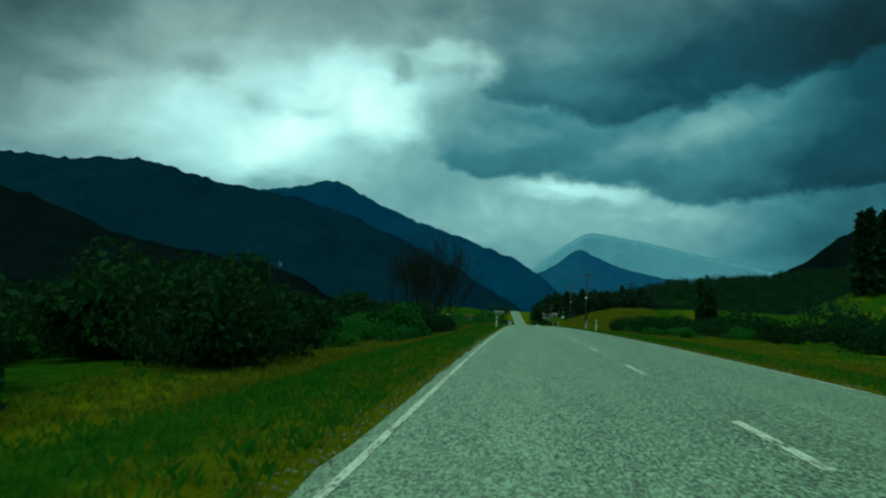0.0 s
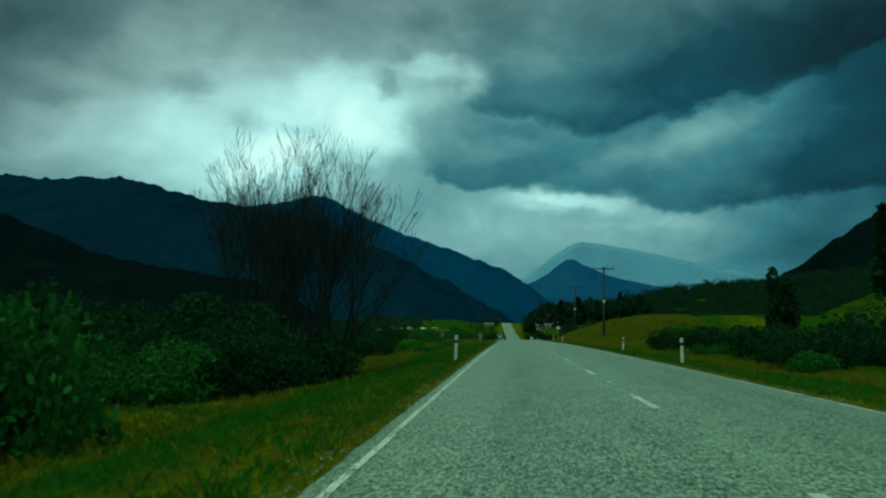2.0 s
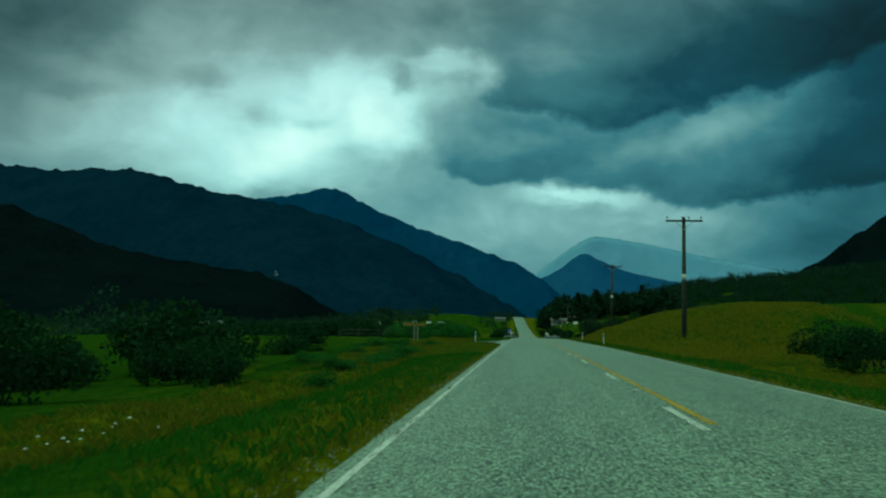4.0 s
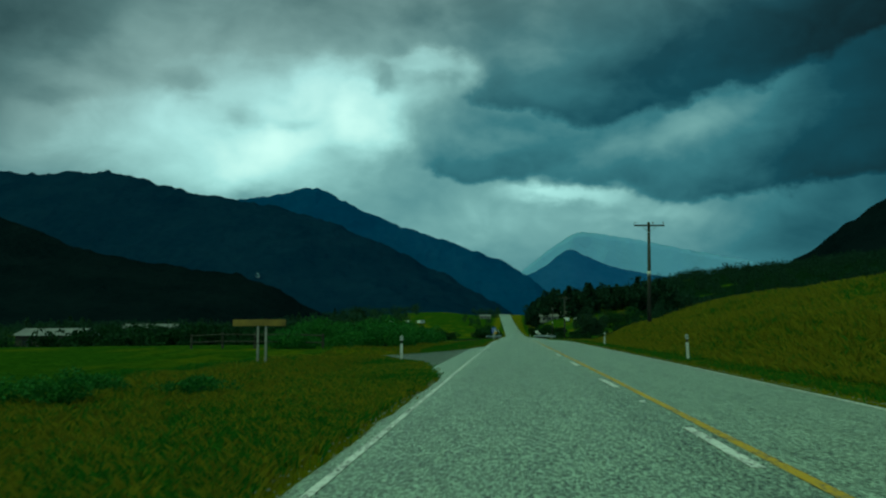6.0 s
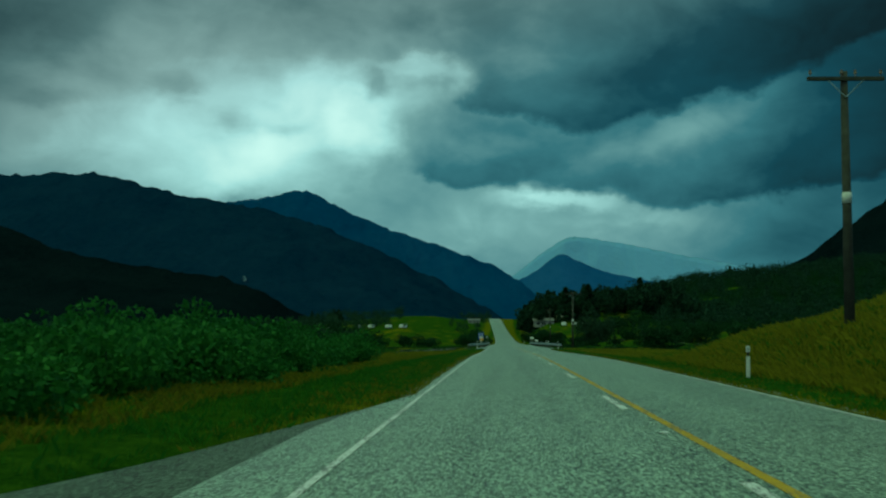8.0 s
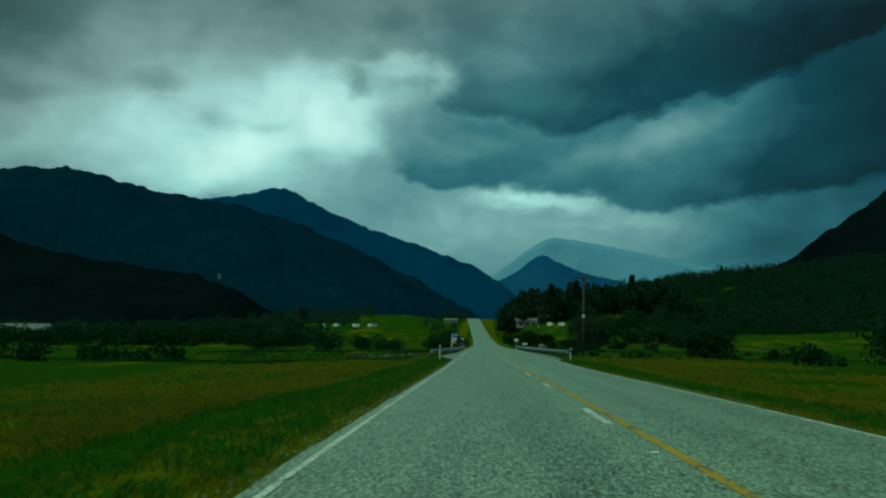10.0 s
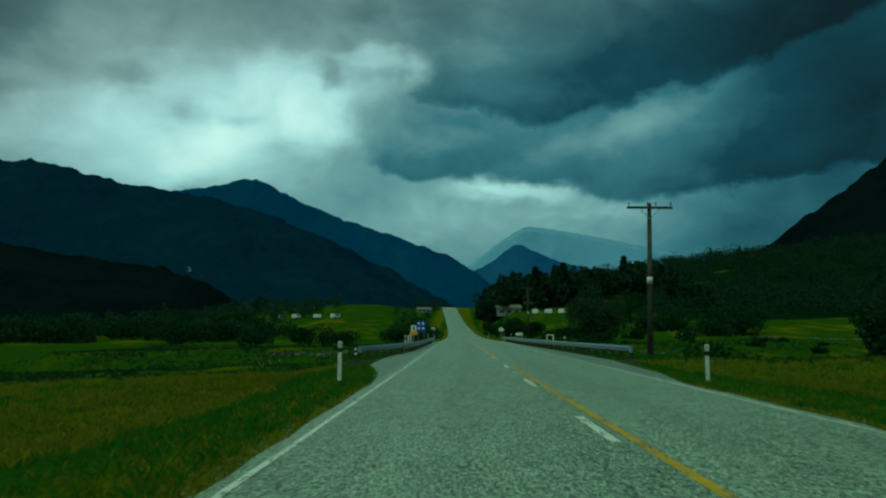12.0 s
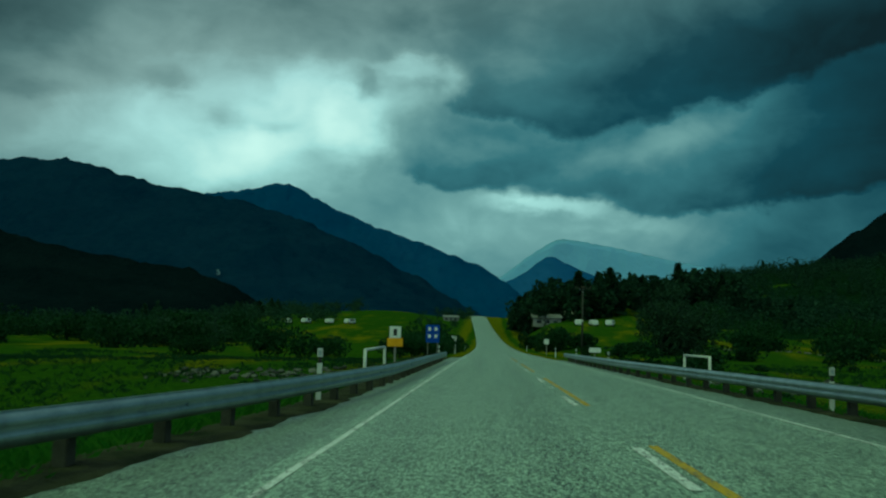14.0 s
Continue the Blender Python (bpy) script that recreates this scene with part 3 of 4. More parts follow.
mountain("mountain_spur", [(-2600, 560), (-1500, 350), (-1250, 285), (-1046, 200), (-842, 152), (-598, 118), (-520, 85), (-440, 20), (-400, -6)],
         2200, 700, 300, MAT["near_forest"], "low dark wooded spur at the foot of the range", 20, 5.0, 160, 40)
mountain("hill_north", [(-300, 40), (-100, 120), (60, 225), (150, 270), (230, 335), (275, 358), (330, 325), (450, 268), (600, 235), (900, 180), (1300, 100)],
         4250, 500, 150, MAT["hill_haze"], "pointed wooded hill closing the valley, haze painted into its blue", 16, 9.0, 160, 30)
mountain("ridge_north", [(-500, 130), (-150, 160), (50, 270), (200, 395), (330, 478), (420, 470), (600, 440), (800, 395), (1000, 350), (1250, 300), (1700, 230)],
         4640, 250, 60, MAT["ridge_haze"], "ridge with rain haze painted in as pale grey-blue", 16, 13.0, 160, 24)
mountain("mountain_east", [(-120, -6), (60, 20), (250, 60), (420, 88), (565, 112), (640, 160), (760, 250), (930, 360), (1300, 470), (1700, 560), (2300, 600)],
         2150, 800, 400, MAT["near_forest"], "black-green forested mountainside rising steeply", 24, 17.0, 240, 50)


MAT["scar"] = mottled("pale_patch_tone", (0.05, 0.075, 0.11), (0.12, 0.15, 0.20), 0.05, 0.4, 1.0, spec=0.0, bump=0.5, depth=1.0)


def rock_scar(hosts, across, up, size, tall):
    """A pale patch placed to fit the camera's view: rays from a point on the road find its slope."""
    eye = Vector((-2, 140, 2))
    trees = [mathutils.bvhtree.BVHTree.FromPolygons([v.co for v in h.data.vertices], [p.vertices[:] for p in h.data.polygons]) for h in hosts]
    rim, chance = [], random.Random(41)
    for k in range(12):
        a, w = 2 * math.pi * k / 12, chance.uniform(0.55, 1.2)
        way = Vector((across + size * w * math.cos(a), 1.0, up + tall * w * math.sin(a))).normalized()
        hits = [h for h in (t.ray_cast(eye, way) for t in trees) if h[0] is not None]
        if hits:
            rim.append(min(hits, key=lambda h: h[3])[0] - way * 6)
    me = mesh_from("rock_scar", rim, [tuple(range(len(rim)))], MAT["scar"])
    return tagged(new("rock_scar", me), "pale patch on the mountain forest, placed to fit the camera's view", "rock scar", kind="structure")


slopes = [o for o in bpy.data.objects if o.name in ("mountain_flank", "mountain_spur")]
rock_scar(slopes, -0.281, 0.0575, 0.0028, 0.0030)

# ---------- marker posts, poles and rails ----------
def marker_post():
    """White flat-faced edge marker with a dark band and a small reflector."""
    post = new("marker_post")
    bm = box(0.105, 0.035, 0.85, (0, 0, -0.15), 0.008)
    part("post_body", bm, MAT["plastic"], post)
    part("band", box(0.062, 0.033, 0.13, (0, 0, 0.69), 0.006), MAT["black"], post, "black band round the post")
    cap = part("post_cap", box(0.115, 0.037, 0.18, (0, 0, 0.81), 0.012), MAT["plastic"], post)
    part("reflector", box(0.05, 0.008, 0.09, (0, -0.021, 0.855), 0.003), MAT["steel"], cap, "small grey reflector")
    return tagged(post, "white plastic edge marker post with a black band", "marker post", "road edge markers")


first = marker_post()
spots = [(-4.21, 77.1, 0.0, 1.5), (4.14, 76.9, 0.0, -1.0), (5.24, 103.9, -0.1, 2.0), (-6.14, 163.4, 0.0, 0.5), (4.66, 163.8, 0.0, -2.0), (5.07, 198.5, -0.1, 1.0),
         (-4.74, 280.6, 0.24, 1.0), (4.76, 280.3, 0.0, -0.5), (-5.05, 317.0, 0.36, 0.5), (5.60, 318.6, 0.12, 0.5), (4.75, 365.2, 0.2, 1.0), (4.95, 349.0, 0.1, -2.0),
         (-5.0, 363.0, 0.2, 0.0), (-5.2, 402.0, 0.0, 2.0), (5.3, 392.0, 0.0, 0.0), (-5.2, 452.0, 0.0, 0.0), (5.2, 455.0, 0.0, 0.0)]
for i, (x, y, up, tilt) in enumerate(spots):
    m = pose(x, y, max(land(x, y), surface(x, y) - 0.12) + up * 0.5, 0, tilt, 0)
    if i == 0:
        first.matrix_basis = m
    else:
        copy_thing(first, m)


def utility_pole(height):
    pole = new("utility_pole")
    part("pole", rod((0, 0, -0.6), (0, 0, height), 0.165, 0.105, 14), MAT["pole"], pole, smooth=True)
    arm = part("crossarm", box(2.35, 0.10, 0.12, (0, -0.13, height - 0.32), 0.012), MAT["pole"], pole)
    for s in (-1, 1):
        part("brace", rod((s * 0.55, -0.15, height - 0.30), (0, -0.13, height - 0.85), 0.016, seg=6), MAT["steel"], arm, "thin steel brace")
    for x in (-1.08, -0.12, 0.30, 1.08):
        bm = rod((x, -0.13, height - 0.20), (x, -0.13, height - 0.08), 0.014, seg=6)
        rod((x, -0.13, height - 0.10), (x, -0.13, height - 0.04), 0.055, 0.045, 10, bm)
        rod((x, -0.13, height - 0.04), (x, -0.13, height + 0.02), 0.030, 0.040, 10, bm)
        part("insulator", bm, MAT["porcelain"], arm, "brown porcelain insulator")
    part("band", rod((0, 0, height * 0.5 - 0.17), (0, 0, height * 0.5 + 0.17), 0.146, 0.143, 14), MAT["plastic"], pole, "white sleeve round the pole", True)
    return tagged(pole, "dark timber utility pole with one crossarm and insulators", "utility pole", "roadside power line")


for x, y, top, lean in ((8.22, 145.7, 9.25, 0.0), (8.78, 200.8, 10.0, 0.8), (8.28, 304.0, 7.45, 0.8), (11.7, 428.0, 8.0, 0.0)):
    g = land(x, y)
    utility_pole(top - g).matrix_basis = pose(x, y, g, 0, lean, 0)


def guard_rail(side, y0, y1, flare, wide, power=1.2):
    """The rail runs 4.25 m from the centre line and swings out over its first stretch."""
    def rail_x(y, _):
        u = min(max((y0 + flare - y) / flare, 0.0), 1.0)
        return 4.25 + wide * u ** power - 0.12 * math.exp(-(u / 0.12) ** 2) * 0.5

    top = 0.29
    rail = new("guard_rail")
    # W-shaped beam
    sect = [(-0.04, 0.0), (0.0, 0.03), (0.04, 0.08), (0.04, 0.12), (-0.01, 0.155), (0.04, 0.19), (0.04, 0.23), (0.0, 0.28), (-0.04, 0.31)]
    yy = list(np.arange(y0, y1 + 0.1, 1.0))
    v = []
    for off in (0.0, 0.012):
        for y in yy:
            x, z = rail_x(y, y0), surface(4.5, y) + top
            for d, h in sect:
                v.append((side * (x - d + off), y, z + h))
    n, rows = len(sect), len(yy)
    f = []
    for s in (0, 1):
        o = s * n * rows
        f += [(o + j * n + i, o + j * n + i + 1, o + (j + 1) * n + i + 1, o + (j + 1) * n + i) for j in range(rows - 1) for i in range(n - 1)]
    for j in range(rows - 1):
        for i in (0, n - 1):
            f.append((j * n + i, (j + 1) * n + i, (rows + j + 1) * n + i, (rows + j) * n + i))
    beam = part("beam", mesh_from("beam", v, f, MAT["steel"], True), None, rail, "ribbed galvanised steel beam")
    # rounded terminal plate
    bm = bmesh.new()
    bmesh.ops.create_cone(bm, cap_ends=False, segments=12, radius1=0.10, radius2=0.10, depth=0.31,
                          matrix=Matrix.Translation((side * (rail_x(y0, y0) + 0.06), y0 - 0.05, surface(4.5, y0) + top + 0.155)))
    part("terminal", bm, MAT["steel"], beam, "curled end piece", True)
    for y in np.arange(y0 + 0.6, y1, 2.0):
        x = rail_x(y, y0)
        upright = part("rail_post", box(0.15, 0.20, 1.35, (side * (x + 0.26), y, surface(x, y) - 0.78), 0.012), MAT["timber"], rail, "square timber post")
        part("spacer", box(0.15, 0.14, 0.30, (side * (x + 0.115), y, surface(x, y) + top + 0.01), 0.01), MAT["timber"], upright)
    for y in np.arange(y0 + 4.6, y1, 4.0):
        x, z = rail_x(y, y0), surface(4.5, y) + top + 0.155
        part("bolt", rod((side * (x - 0.035), y, z), (side * (x + 0.02), y, z), 0.02, seg=6), MAT["steel"], beam)
    return tagged(rail, "galvanised W-beam guard rail on timber posts along the bridge", "guard rail", "bridge guard rails")


guard_rail(-1, 300.6, 357.0, 24.0, 2.0, 1.75)
guard_rail(1, 298.6, 369.0, 42.0, 1.95)


def rail_end_marker(x, y):
    mark = new("rail_end_marker")
    plate = part("plate", box(0.20, 0.02, 0.50, (0, 0, 0), 0.01), MAT["black"], mark)
    for h in (0.13, 0.35):
        part("reflector_disc", rod((0, -0.025, h), (0, -0.008, h), 0.056, seg=18), MAT["signwhite"], plate, "white reflective disc")
    part("stake", box(0.05, 0.04, 0.75, (0, 0.03, -0.55), 0.005), MAT["timber"], mark)
    mark.matrix_basis = pose(x, y, surface(5, y) + 0.12)
    return tagged(mark, "black plate with two white discs at the rail end", "hazard marker")


rail_end_marker(-6.47, 300.2)


# ---------- plants ----------
rng = np.random.default_rng(7)


def leaf_quads(centres, size, flat=0.0, droop=0.0):
    """One small four-cornered leaf at each centre, turned at random."""
    n = len(centres)
    a = rng.normal(size=(n, 3))
    a[:, 2] *= 1 - flat
    a /= np.linalg.norm(a, axis=1)[:, None] + 1e-9
    b = rng.normal(size=(n, 3))
    b -= a * (a * b).sum(1)[:, None]
    b /= np.linalg.norm(b, axis=1)[:, None] + 1e-9
    s = size * rng.uniform(0.55, 1.35, (n, 1))
    a, b = a * s, b * s * 0.55
    tip = centres + a
    tip[:, 2] -= droop * s[:, 0]
    v = np.stack([centres - a, centres + b, tip, centres - b], 1).reshape(-1, 3)
    return v, np.arange(4 * n).reshape(-1, 4)


def lumpy_points(n, rx, ry_, rz, lumps, base=0.0):
    """Points near the skin of a crown made of several overlapping lobes."""
    c = rng.normal(size=(lumps, 3)) * (0.42, 0.42, 0.30)
    c = np.clip(c, -0.75, 0.75)
    r = rng.uniform(0.30, 0.58, lumps)
    k = rng.integers(0, lumps, n)
    d = rng.normal(size=(n, 3))
    d /= np.linalg.norm(d, axis=1)[:, None]
    p = c[k] + d * (r[k] * rng.uniform(0.45, 1.08, n) ** 0.5)[:, None]
    p = p * (rx, ry_, rz)
    p[:, 2] += rz * 0.72 + base
    low = p[:, 2] < base * 0.6
    p[low, 2] = base * 0.6 + rng.uniform(0, 0.55, low.sum()) * rz
    return p


def stems_mesh(name, height, spread, count, r0, mat):
    bm = bmesh.new()
    for k in range(count):
        a = 2 * math.pi * k / count + random.uniform(-0.4, 0.4)
        p, d = Vector((0.05 * math.cos(a), 0.05 * math.sin(a), -0.2)), Vector((math.cos(a) * spread, math.sin(a) * spread, 1.0)).normalized()
        r = r0 * random.uniform(0.7, 1.1)
        for s in range(3):
            q = p + d * (height / 3)
            rod(p, q, r, r * 0.66, 6, bm)
            d = (d + Vector((random.uniform(-0.3, 0.3), random.uniform(-0.3, 0.3), 0.1))).normalized()
            p, r = q, r * 0.66
    return done(bm, name, mat)


def bush_kinds(kind, count, leaf_mat, rx, rz, leaf, leaves_n, lumps):
    out = []
    for _ in range(count):
        v, f = leaf_quads(lumpy_points(leaves_n, rx, rx * random.uniform(0.8, 1.1), rz, lumps), leaf)
        out.append((mesh_from("crown", v, f, leaf_mat), stems_mesh("trunk", rz * 1.3, 0.55, 5, 0.035, MAT["bark"])))
    return out


GREEN_BUSH = bush_kinds("bush", 4, MAT["leaf"], 1.5, 0.95, 0.074, 2600, 11)
DARK_BUSH = bush_kinds("bush", 4, MAT["dark_leaf"], 1.7, 1.15, 0.086, 2500, 11)


def bush(kinds, x, y, s, tall=1.0, label="leafy green roadside bush", group="roadside bushes"):
    crown, stems = random.choice(kinds)
    ob = new("bush")
    part("crown", crown, None, ob)
    part("trunk", stems, None, ob)
    ob.matrix_basis = pose(x, y, land(x, y) - 0.08, 0, 0, random.uniform(0, 360)) @ Matrix.Diagonal((s, s, s * tall, 1))
    return tagged(ob, label, "bush", group)


def clear(x, y):
    """Whether a plant may stand here: off the roads and out of the stream bed."""
    if abs(x) < 6.2:
        return False
    if x < 0:
        lo, hi = mouth(-x)
        if lo - 2.5 < y < hi + 2.0:
            return False
    return True


FAR = []


def scatter(kinds, count, x0, x1, y0, y1, s0, s1, tall=1.0, **tags):
    for _ in range(count):
        x, y = random.uniform(x0, x1), random.uniform(y0, y1)
        if y > 320 and -0.21 < x / (y - 299) < -0.02:      # kept clear for the camera's line of sight over the green field
            continue
        if clear(x, y) and (abs(x) > 21 or y > 300):
            FAR.append((kinds is DARK_BUSH, x, y, random.uniform(s0, s1), tall * random.uniform(0.85, 1.2)))
        elif clear(x, y):
            bush(kinds, x, y, random.uniform(s0, s1), tall * random.uniform(0.85, 1.2), **tags)


DARK = dict(label="dense dark green bush in rough grass", group="dark scrub")
# west side, from the start to the bare tree
scatter(DARK_BUSH, 26, -24, -10.4, 6, 34, 0.9, 1.4, 1.1, **DARK)
scatter(GREEN_BUSH, 40, -24, -10.2, 26, 70, 0.8, 1.3)
scatter(GREEN_BUSH, 14, -13.5, -9.2, 40, 70, 0.55, 0.9)
scatter(DARK_BUSH, 16, -42, -22, 18, 80, 1.1, 1.7, **DARK)
scatter(DARK_BUSH, 18, -48, -20, 30, 100, 1.3, 2.1, **DARK)
bush(GREEN_BUSH, -9.8, 55.0, 1.1, 1.75, "upright fresh green bush, taller than its neighbours")
bush(DARK_BUSH, -10.4, 56.5, 1.1, 1.2, **DARK)
# round the bare tree and beyond
scatter(DARK_BUSH, 20, -16.5, -8.6, 66, 85, 0.75, 1.25, 1.1, **DARK)
scatter(DARK_BUSH, 22, -34, -15, 84, 128, 0.9, 1.6, **DARK)
scatter(DARK_BUSH, 16, -18, -11, 86, 100, 0.7, 1.2, **DARK)
scatter(GREEN_BUSH, 7, -22, -15, 100, 114, 0.5, 0.85)
scatter(GREEN_BUSH, 9, -14, -8.0, 126, 150, 0.35, 0.6, 0.8)
scatter(GREEN_BUSH, 30, -34, -11, 44, 72, 0.7, 1.1, 0.85)
scatter(DARK_BUSH, 26, -60, -30, 60, 130, 1.3, 2.0, **DARK)
scatter(GREEN_BUSH, 10, -10.5, -7.6, 114, 138, 0.35, 0.6, 0.8)
scatter(DARK_BUSH, 10, -20, -12, 100, 140, 0.6, 1.0, **DARK)
# past the side road
scatter(GREEN_BUSH, 40, -17, -8.8, 183, 206, 0.8, 1.2)
scatter(GREEN_BUSH, 56, -19, -9.8, 196, 226, 0.9, 1.35)
scatter(DARK_BUSH, 30, -48, -22, 200, 236, 0.9, 1.3, **DARK)
scatter(DARK_BUSH, 18, -60, -34, 220, 330, 1.0, 1.6, **DARK)
scatter(DARK_BUSH, 18, -75, -42, 230, 330, 1.2, 2.0, **DARK)
for x, y, s in ((-24, 398, 2.2), (-20, 402, 1.7), (-8.4, 398, 1.5), (-9.8, 404, 2.0), (-7.8, 408, 1.6), (-11, 396, 1.3), (-7.3, 418, 1.7), (-7.0, 430, 1.5), (-31, 392, 1.5)):
    bush(DARK_BUSH, x, y, s, 1.0, **DARK)
scatter(DARK_BUSH, 120, -150, -46, 400, 530, 2.0, 3.4, 0.9, **DARK)
# east side
scatter(DARK_BUSH, 60, 9.5, 50, 72, 138, 0.7, 1.25, **DARK)
scatter(DARK_BUSH, 16, 12, 44, 318, 380, 0.4, 0.7, 0.7, **DARK)
scatter(DARK_BUSH, 26, 8.5, 19, 322, 404, 0.35, 0.65, 0.7, **DARK)
scatter(DARK_BUSH, 26, 9.5, 26, 30, 126, 0.7, 1.1, **DARK)
scatter(DARK_BUSH, 16, 24, 60, 40, 130, 1.5, 2.6, **DARK)
scatter(DARK_BUSH, 40, 15, 56, 104, 136, 0.9, 1.4, **DARK)
scatter(GREEN_BUSH, 8, 8.0, 14, 60, 130, 0.5, 0.8)
scatter(DARK_BUSH, 14, 16, 45, 232, 330, 0.8, 1.5, **DARK)
scatter(DARK_BUSH, 10, 12, 30, 376, 440, 0.8, 1.4, **DARK)
scatter(DARK_BUSH, 7, 24, 44, 392, 430, 1.0, 1.8, **DARK)


def thicket(name, label, spots, mat):
    """Bushes too far off to count, joined."""
    vs, fs, o = [], [], 0
    for _, x, y, s, tall in spots:
        v, f = leaf_quads(lumpy_points(460, 1.65 * s, 1.65 * s, 1.1 * s * tall, 9), 0.19 * s ** 0.6)
        vs.append(v + (x, y, land(x, y) - 0.1)), fs.append(f + o)
        o += len(v)
    return tagged(new(name, mesh_from(name, np.concatenate(vs), np.concatenate(fs), mat)), label, "scrub", kind="stuff")


thicket("far_scrub", "dark green scrub standing in the fields", [f for f in FAR if f[0]], MAT["dark_leaf"])
thicket("far_green_scrub", "fresh green scrub beyond the verge", [f for f in FAR if not f[0]], MAT["leaf"])


# ---------- trees ----------
def tube(shape, p, q, r0, r1, seg):
    """Adds a tapered twig from p to q to the lists in shape."""
    verts, faces = shape
    d = (q - p).normalized()
    a = d.orthogonal().normalized()
    c = d.cross(a)
    o = len(verts)
    for e, r in ((p, r0), (q, r1)):
        for k in range(seg):
            t = 2 * math.pi * k / seg
            verts.append(tuple(e + (a * math.cos(t) + c * math.sin(t)) * r))
    for k in range(seg):
        m = (k + 1) % seg
        faces.append((o + k, o + m, o + seg + m, o + seg + k))


def grow(shape, p, d, length, r, level, spread, up, twigs):
    """One limb and what forks off it."""
    steps = 3 if level < 2 else 2
    for s in range(steps):
        q = p + d * (length / steps)
        tube(shape, p, q, r, r * 0.80, 6 if r > 0.03 else 4)
        p, r = q, max(r * 0.80, 0.0062)
        d = (d + Vector((random.gauss(0, 0.065), random.gauss(0, 0.065), up * 0.10))).normalized()
        if level < twigs and (s or level):
            side = (d + Vector((random.gauss(0, spread), random.gauss(0, spread), random.uniform(0.0, 0.35)))).normalized()
            grow(shape, p.copy(), side, length * random.uniform(0.50, 0.70), r * 0.58, level + 1, spread, up, twigs)
    if level < twigs:
        for _ in range(2):
            side = (d + Vector((random.gauss(0, spread * 0.8), random.gauss(0, spread * 0.8), 0.2))).normalized()
            grow(shape, p.copy(), side, length * random.uniform(0.5, 0.72), r * 0.66, level + 1, spread, up, twigs)


def bare_tree(x, y, stems, height, reach):
    tree = new("bare_tree")
    for k in range(stems):
        a = 2.4 * k + random.uniform(-0.3, 0.3)
        lean = reach * math.sqrt((k + 0.5) / stems)
        d = Vector((math.cos(a) * lean, math.sin(a) * lean, 1.0)).normalized()
        shape = ([], [])
        start = Vector((0.55 * math.cos(a) * lean, 0.55 * math.sin(a) * lean, -0.3))
        grow(shape, start, d, height * random.uniform(0.46, 0.53) * (1.04 - 0.22 * lean / reach), random.uniform(0.065, 0.095), 0, 0.36, 1.0, 4)
        part("stem", mesh_from("stem", *shape, MAT["bark"]), None, tree)
    tree.matrix_basis = pose(x, y, land(x, y))
    return tagged(tree, "tall leafless many-stemmed tree with fine upswept twigs", "tree", "bare trees")


random.seed(21)
bare_tree(-9.85, 74.0, 13, 7.3, 0.57)
bare_tree(-9.0, 78.0, 8, 6.9, 0.54)
bare_tree(-11.9, 78.5, 7, 6.9, 0.56)


def leafy_tree(x, y, height, width, mat, label, leaf=0.22, count=3600, group="broadleaf trees"):
    tree = new("tree")
    bm = rod((0, 0, -0.3), (0.1, 0, height * 0.35), 0.05 * height ** 0.8, 0.035 * height ** 0.8, 9)
    for k in range(6):
        a = 1.05 * k + random.uniform(-0.3, 0.3)
        p = Vector((0.1, 0, height * (0.25 + 0.02 * k)))
        q = p + Vector((math.cos(a) * width * 0.28, math.sin(a) * width * 0.28, height * 0.30))
        rod(p, q, 0.02 * height ** 0.8, 0.008 * height ** 0.8, 6, bm)
        rod(q, q + Vector((math.cos(a) * width * 0.08, math.sin(a) * width * 0.08, height * 0.16)), 0.008 * height ** 0.8, 0.004 * height ** 0.8, 5, bm)
    part("trunk", bm, MAT["bark"], tree)
    v, f = leaf_quads(lumpy_points(count, width / 2, width / 2, height * 0.50, 15, height * 0.02), leaf)
    part("crown", mesh_from("crown", v, f, mat), None, tree)
    tree.matrix_basis = pose(x, y, land(x, y), 0, 0, random.uniform(0, 360))
    return tagged(tree, label, "tree", group)


random.seed(5)
for x, y, h, w in ((25.2, 136.7, 8.8, 3.6), (9.6, 466, 5.6, 7.4), (12.5, 476, 5.0, 6.0), (16, 470, 4.2, 6.0), (7.6, 492, 4.0, 4.5), (-8.6, 425, 4.4, 5.0), (-10.5, 440, 5.2, 6.0),
                   (-8.2, 460, 3.8, 4.4), (40, 505, 8.2, 12.0), (46, 510, 9.5, 12.0), (48, 470, 7.5, 11.0), (53, 440, 8.0, 10.0), (60, 455, 10.0, 11.0),
                   (46, 425, 6.0, 9.0), (-83, 552, 8.0, 13.0), (-92, 560, 9.0, 13.0), (-74, 560, 7.0, 11.0), (-38, 70, 4.2, 5.0), (-14.5, 26, 4.0, 4.8), (-17, 36, 5.0, 5.6), (-13.2, 44, 3.2, 3.4), (-17, 88, 4.6, 5.5), (-21, 96, 5.2, 6.5), (-15.5, 80, 4.0, 4.6), (-25, 84, 5.5, 6.5), (-28, 104, 5.0, 7.0), (-30, 128, 4.0, 6.0), (-24, 118, 3.4, 5.0),
                   (19, 300, 4.0, 6.0), (26, 270, 4.5, 7.0), (34, 285, 5.0, 8.0)):
    leafy_tree(x, y, h, w, MAT["dark_leaf"], "dark full-crowned broadleaf tree standing in grass", 0.13 + 0.014 * h)


leafy_tree(20.8, 418, 10.4, 9.0, MAT["grey_leaf"], "tall grey-green willow standing beyond the bridge", 0.20, 7000)
leafy_tree(25.5, 424, 8.4, 7.0, MAT["grey_leaf"], "grey-green willow with a rounded crown", 0.20, 4500)


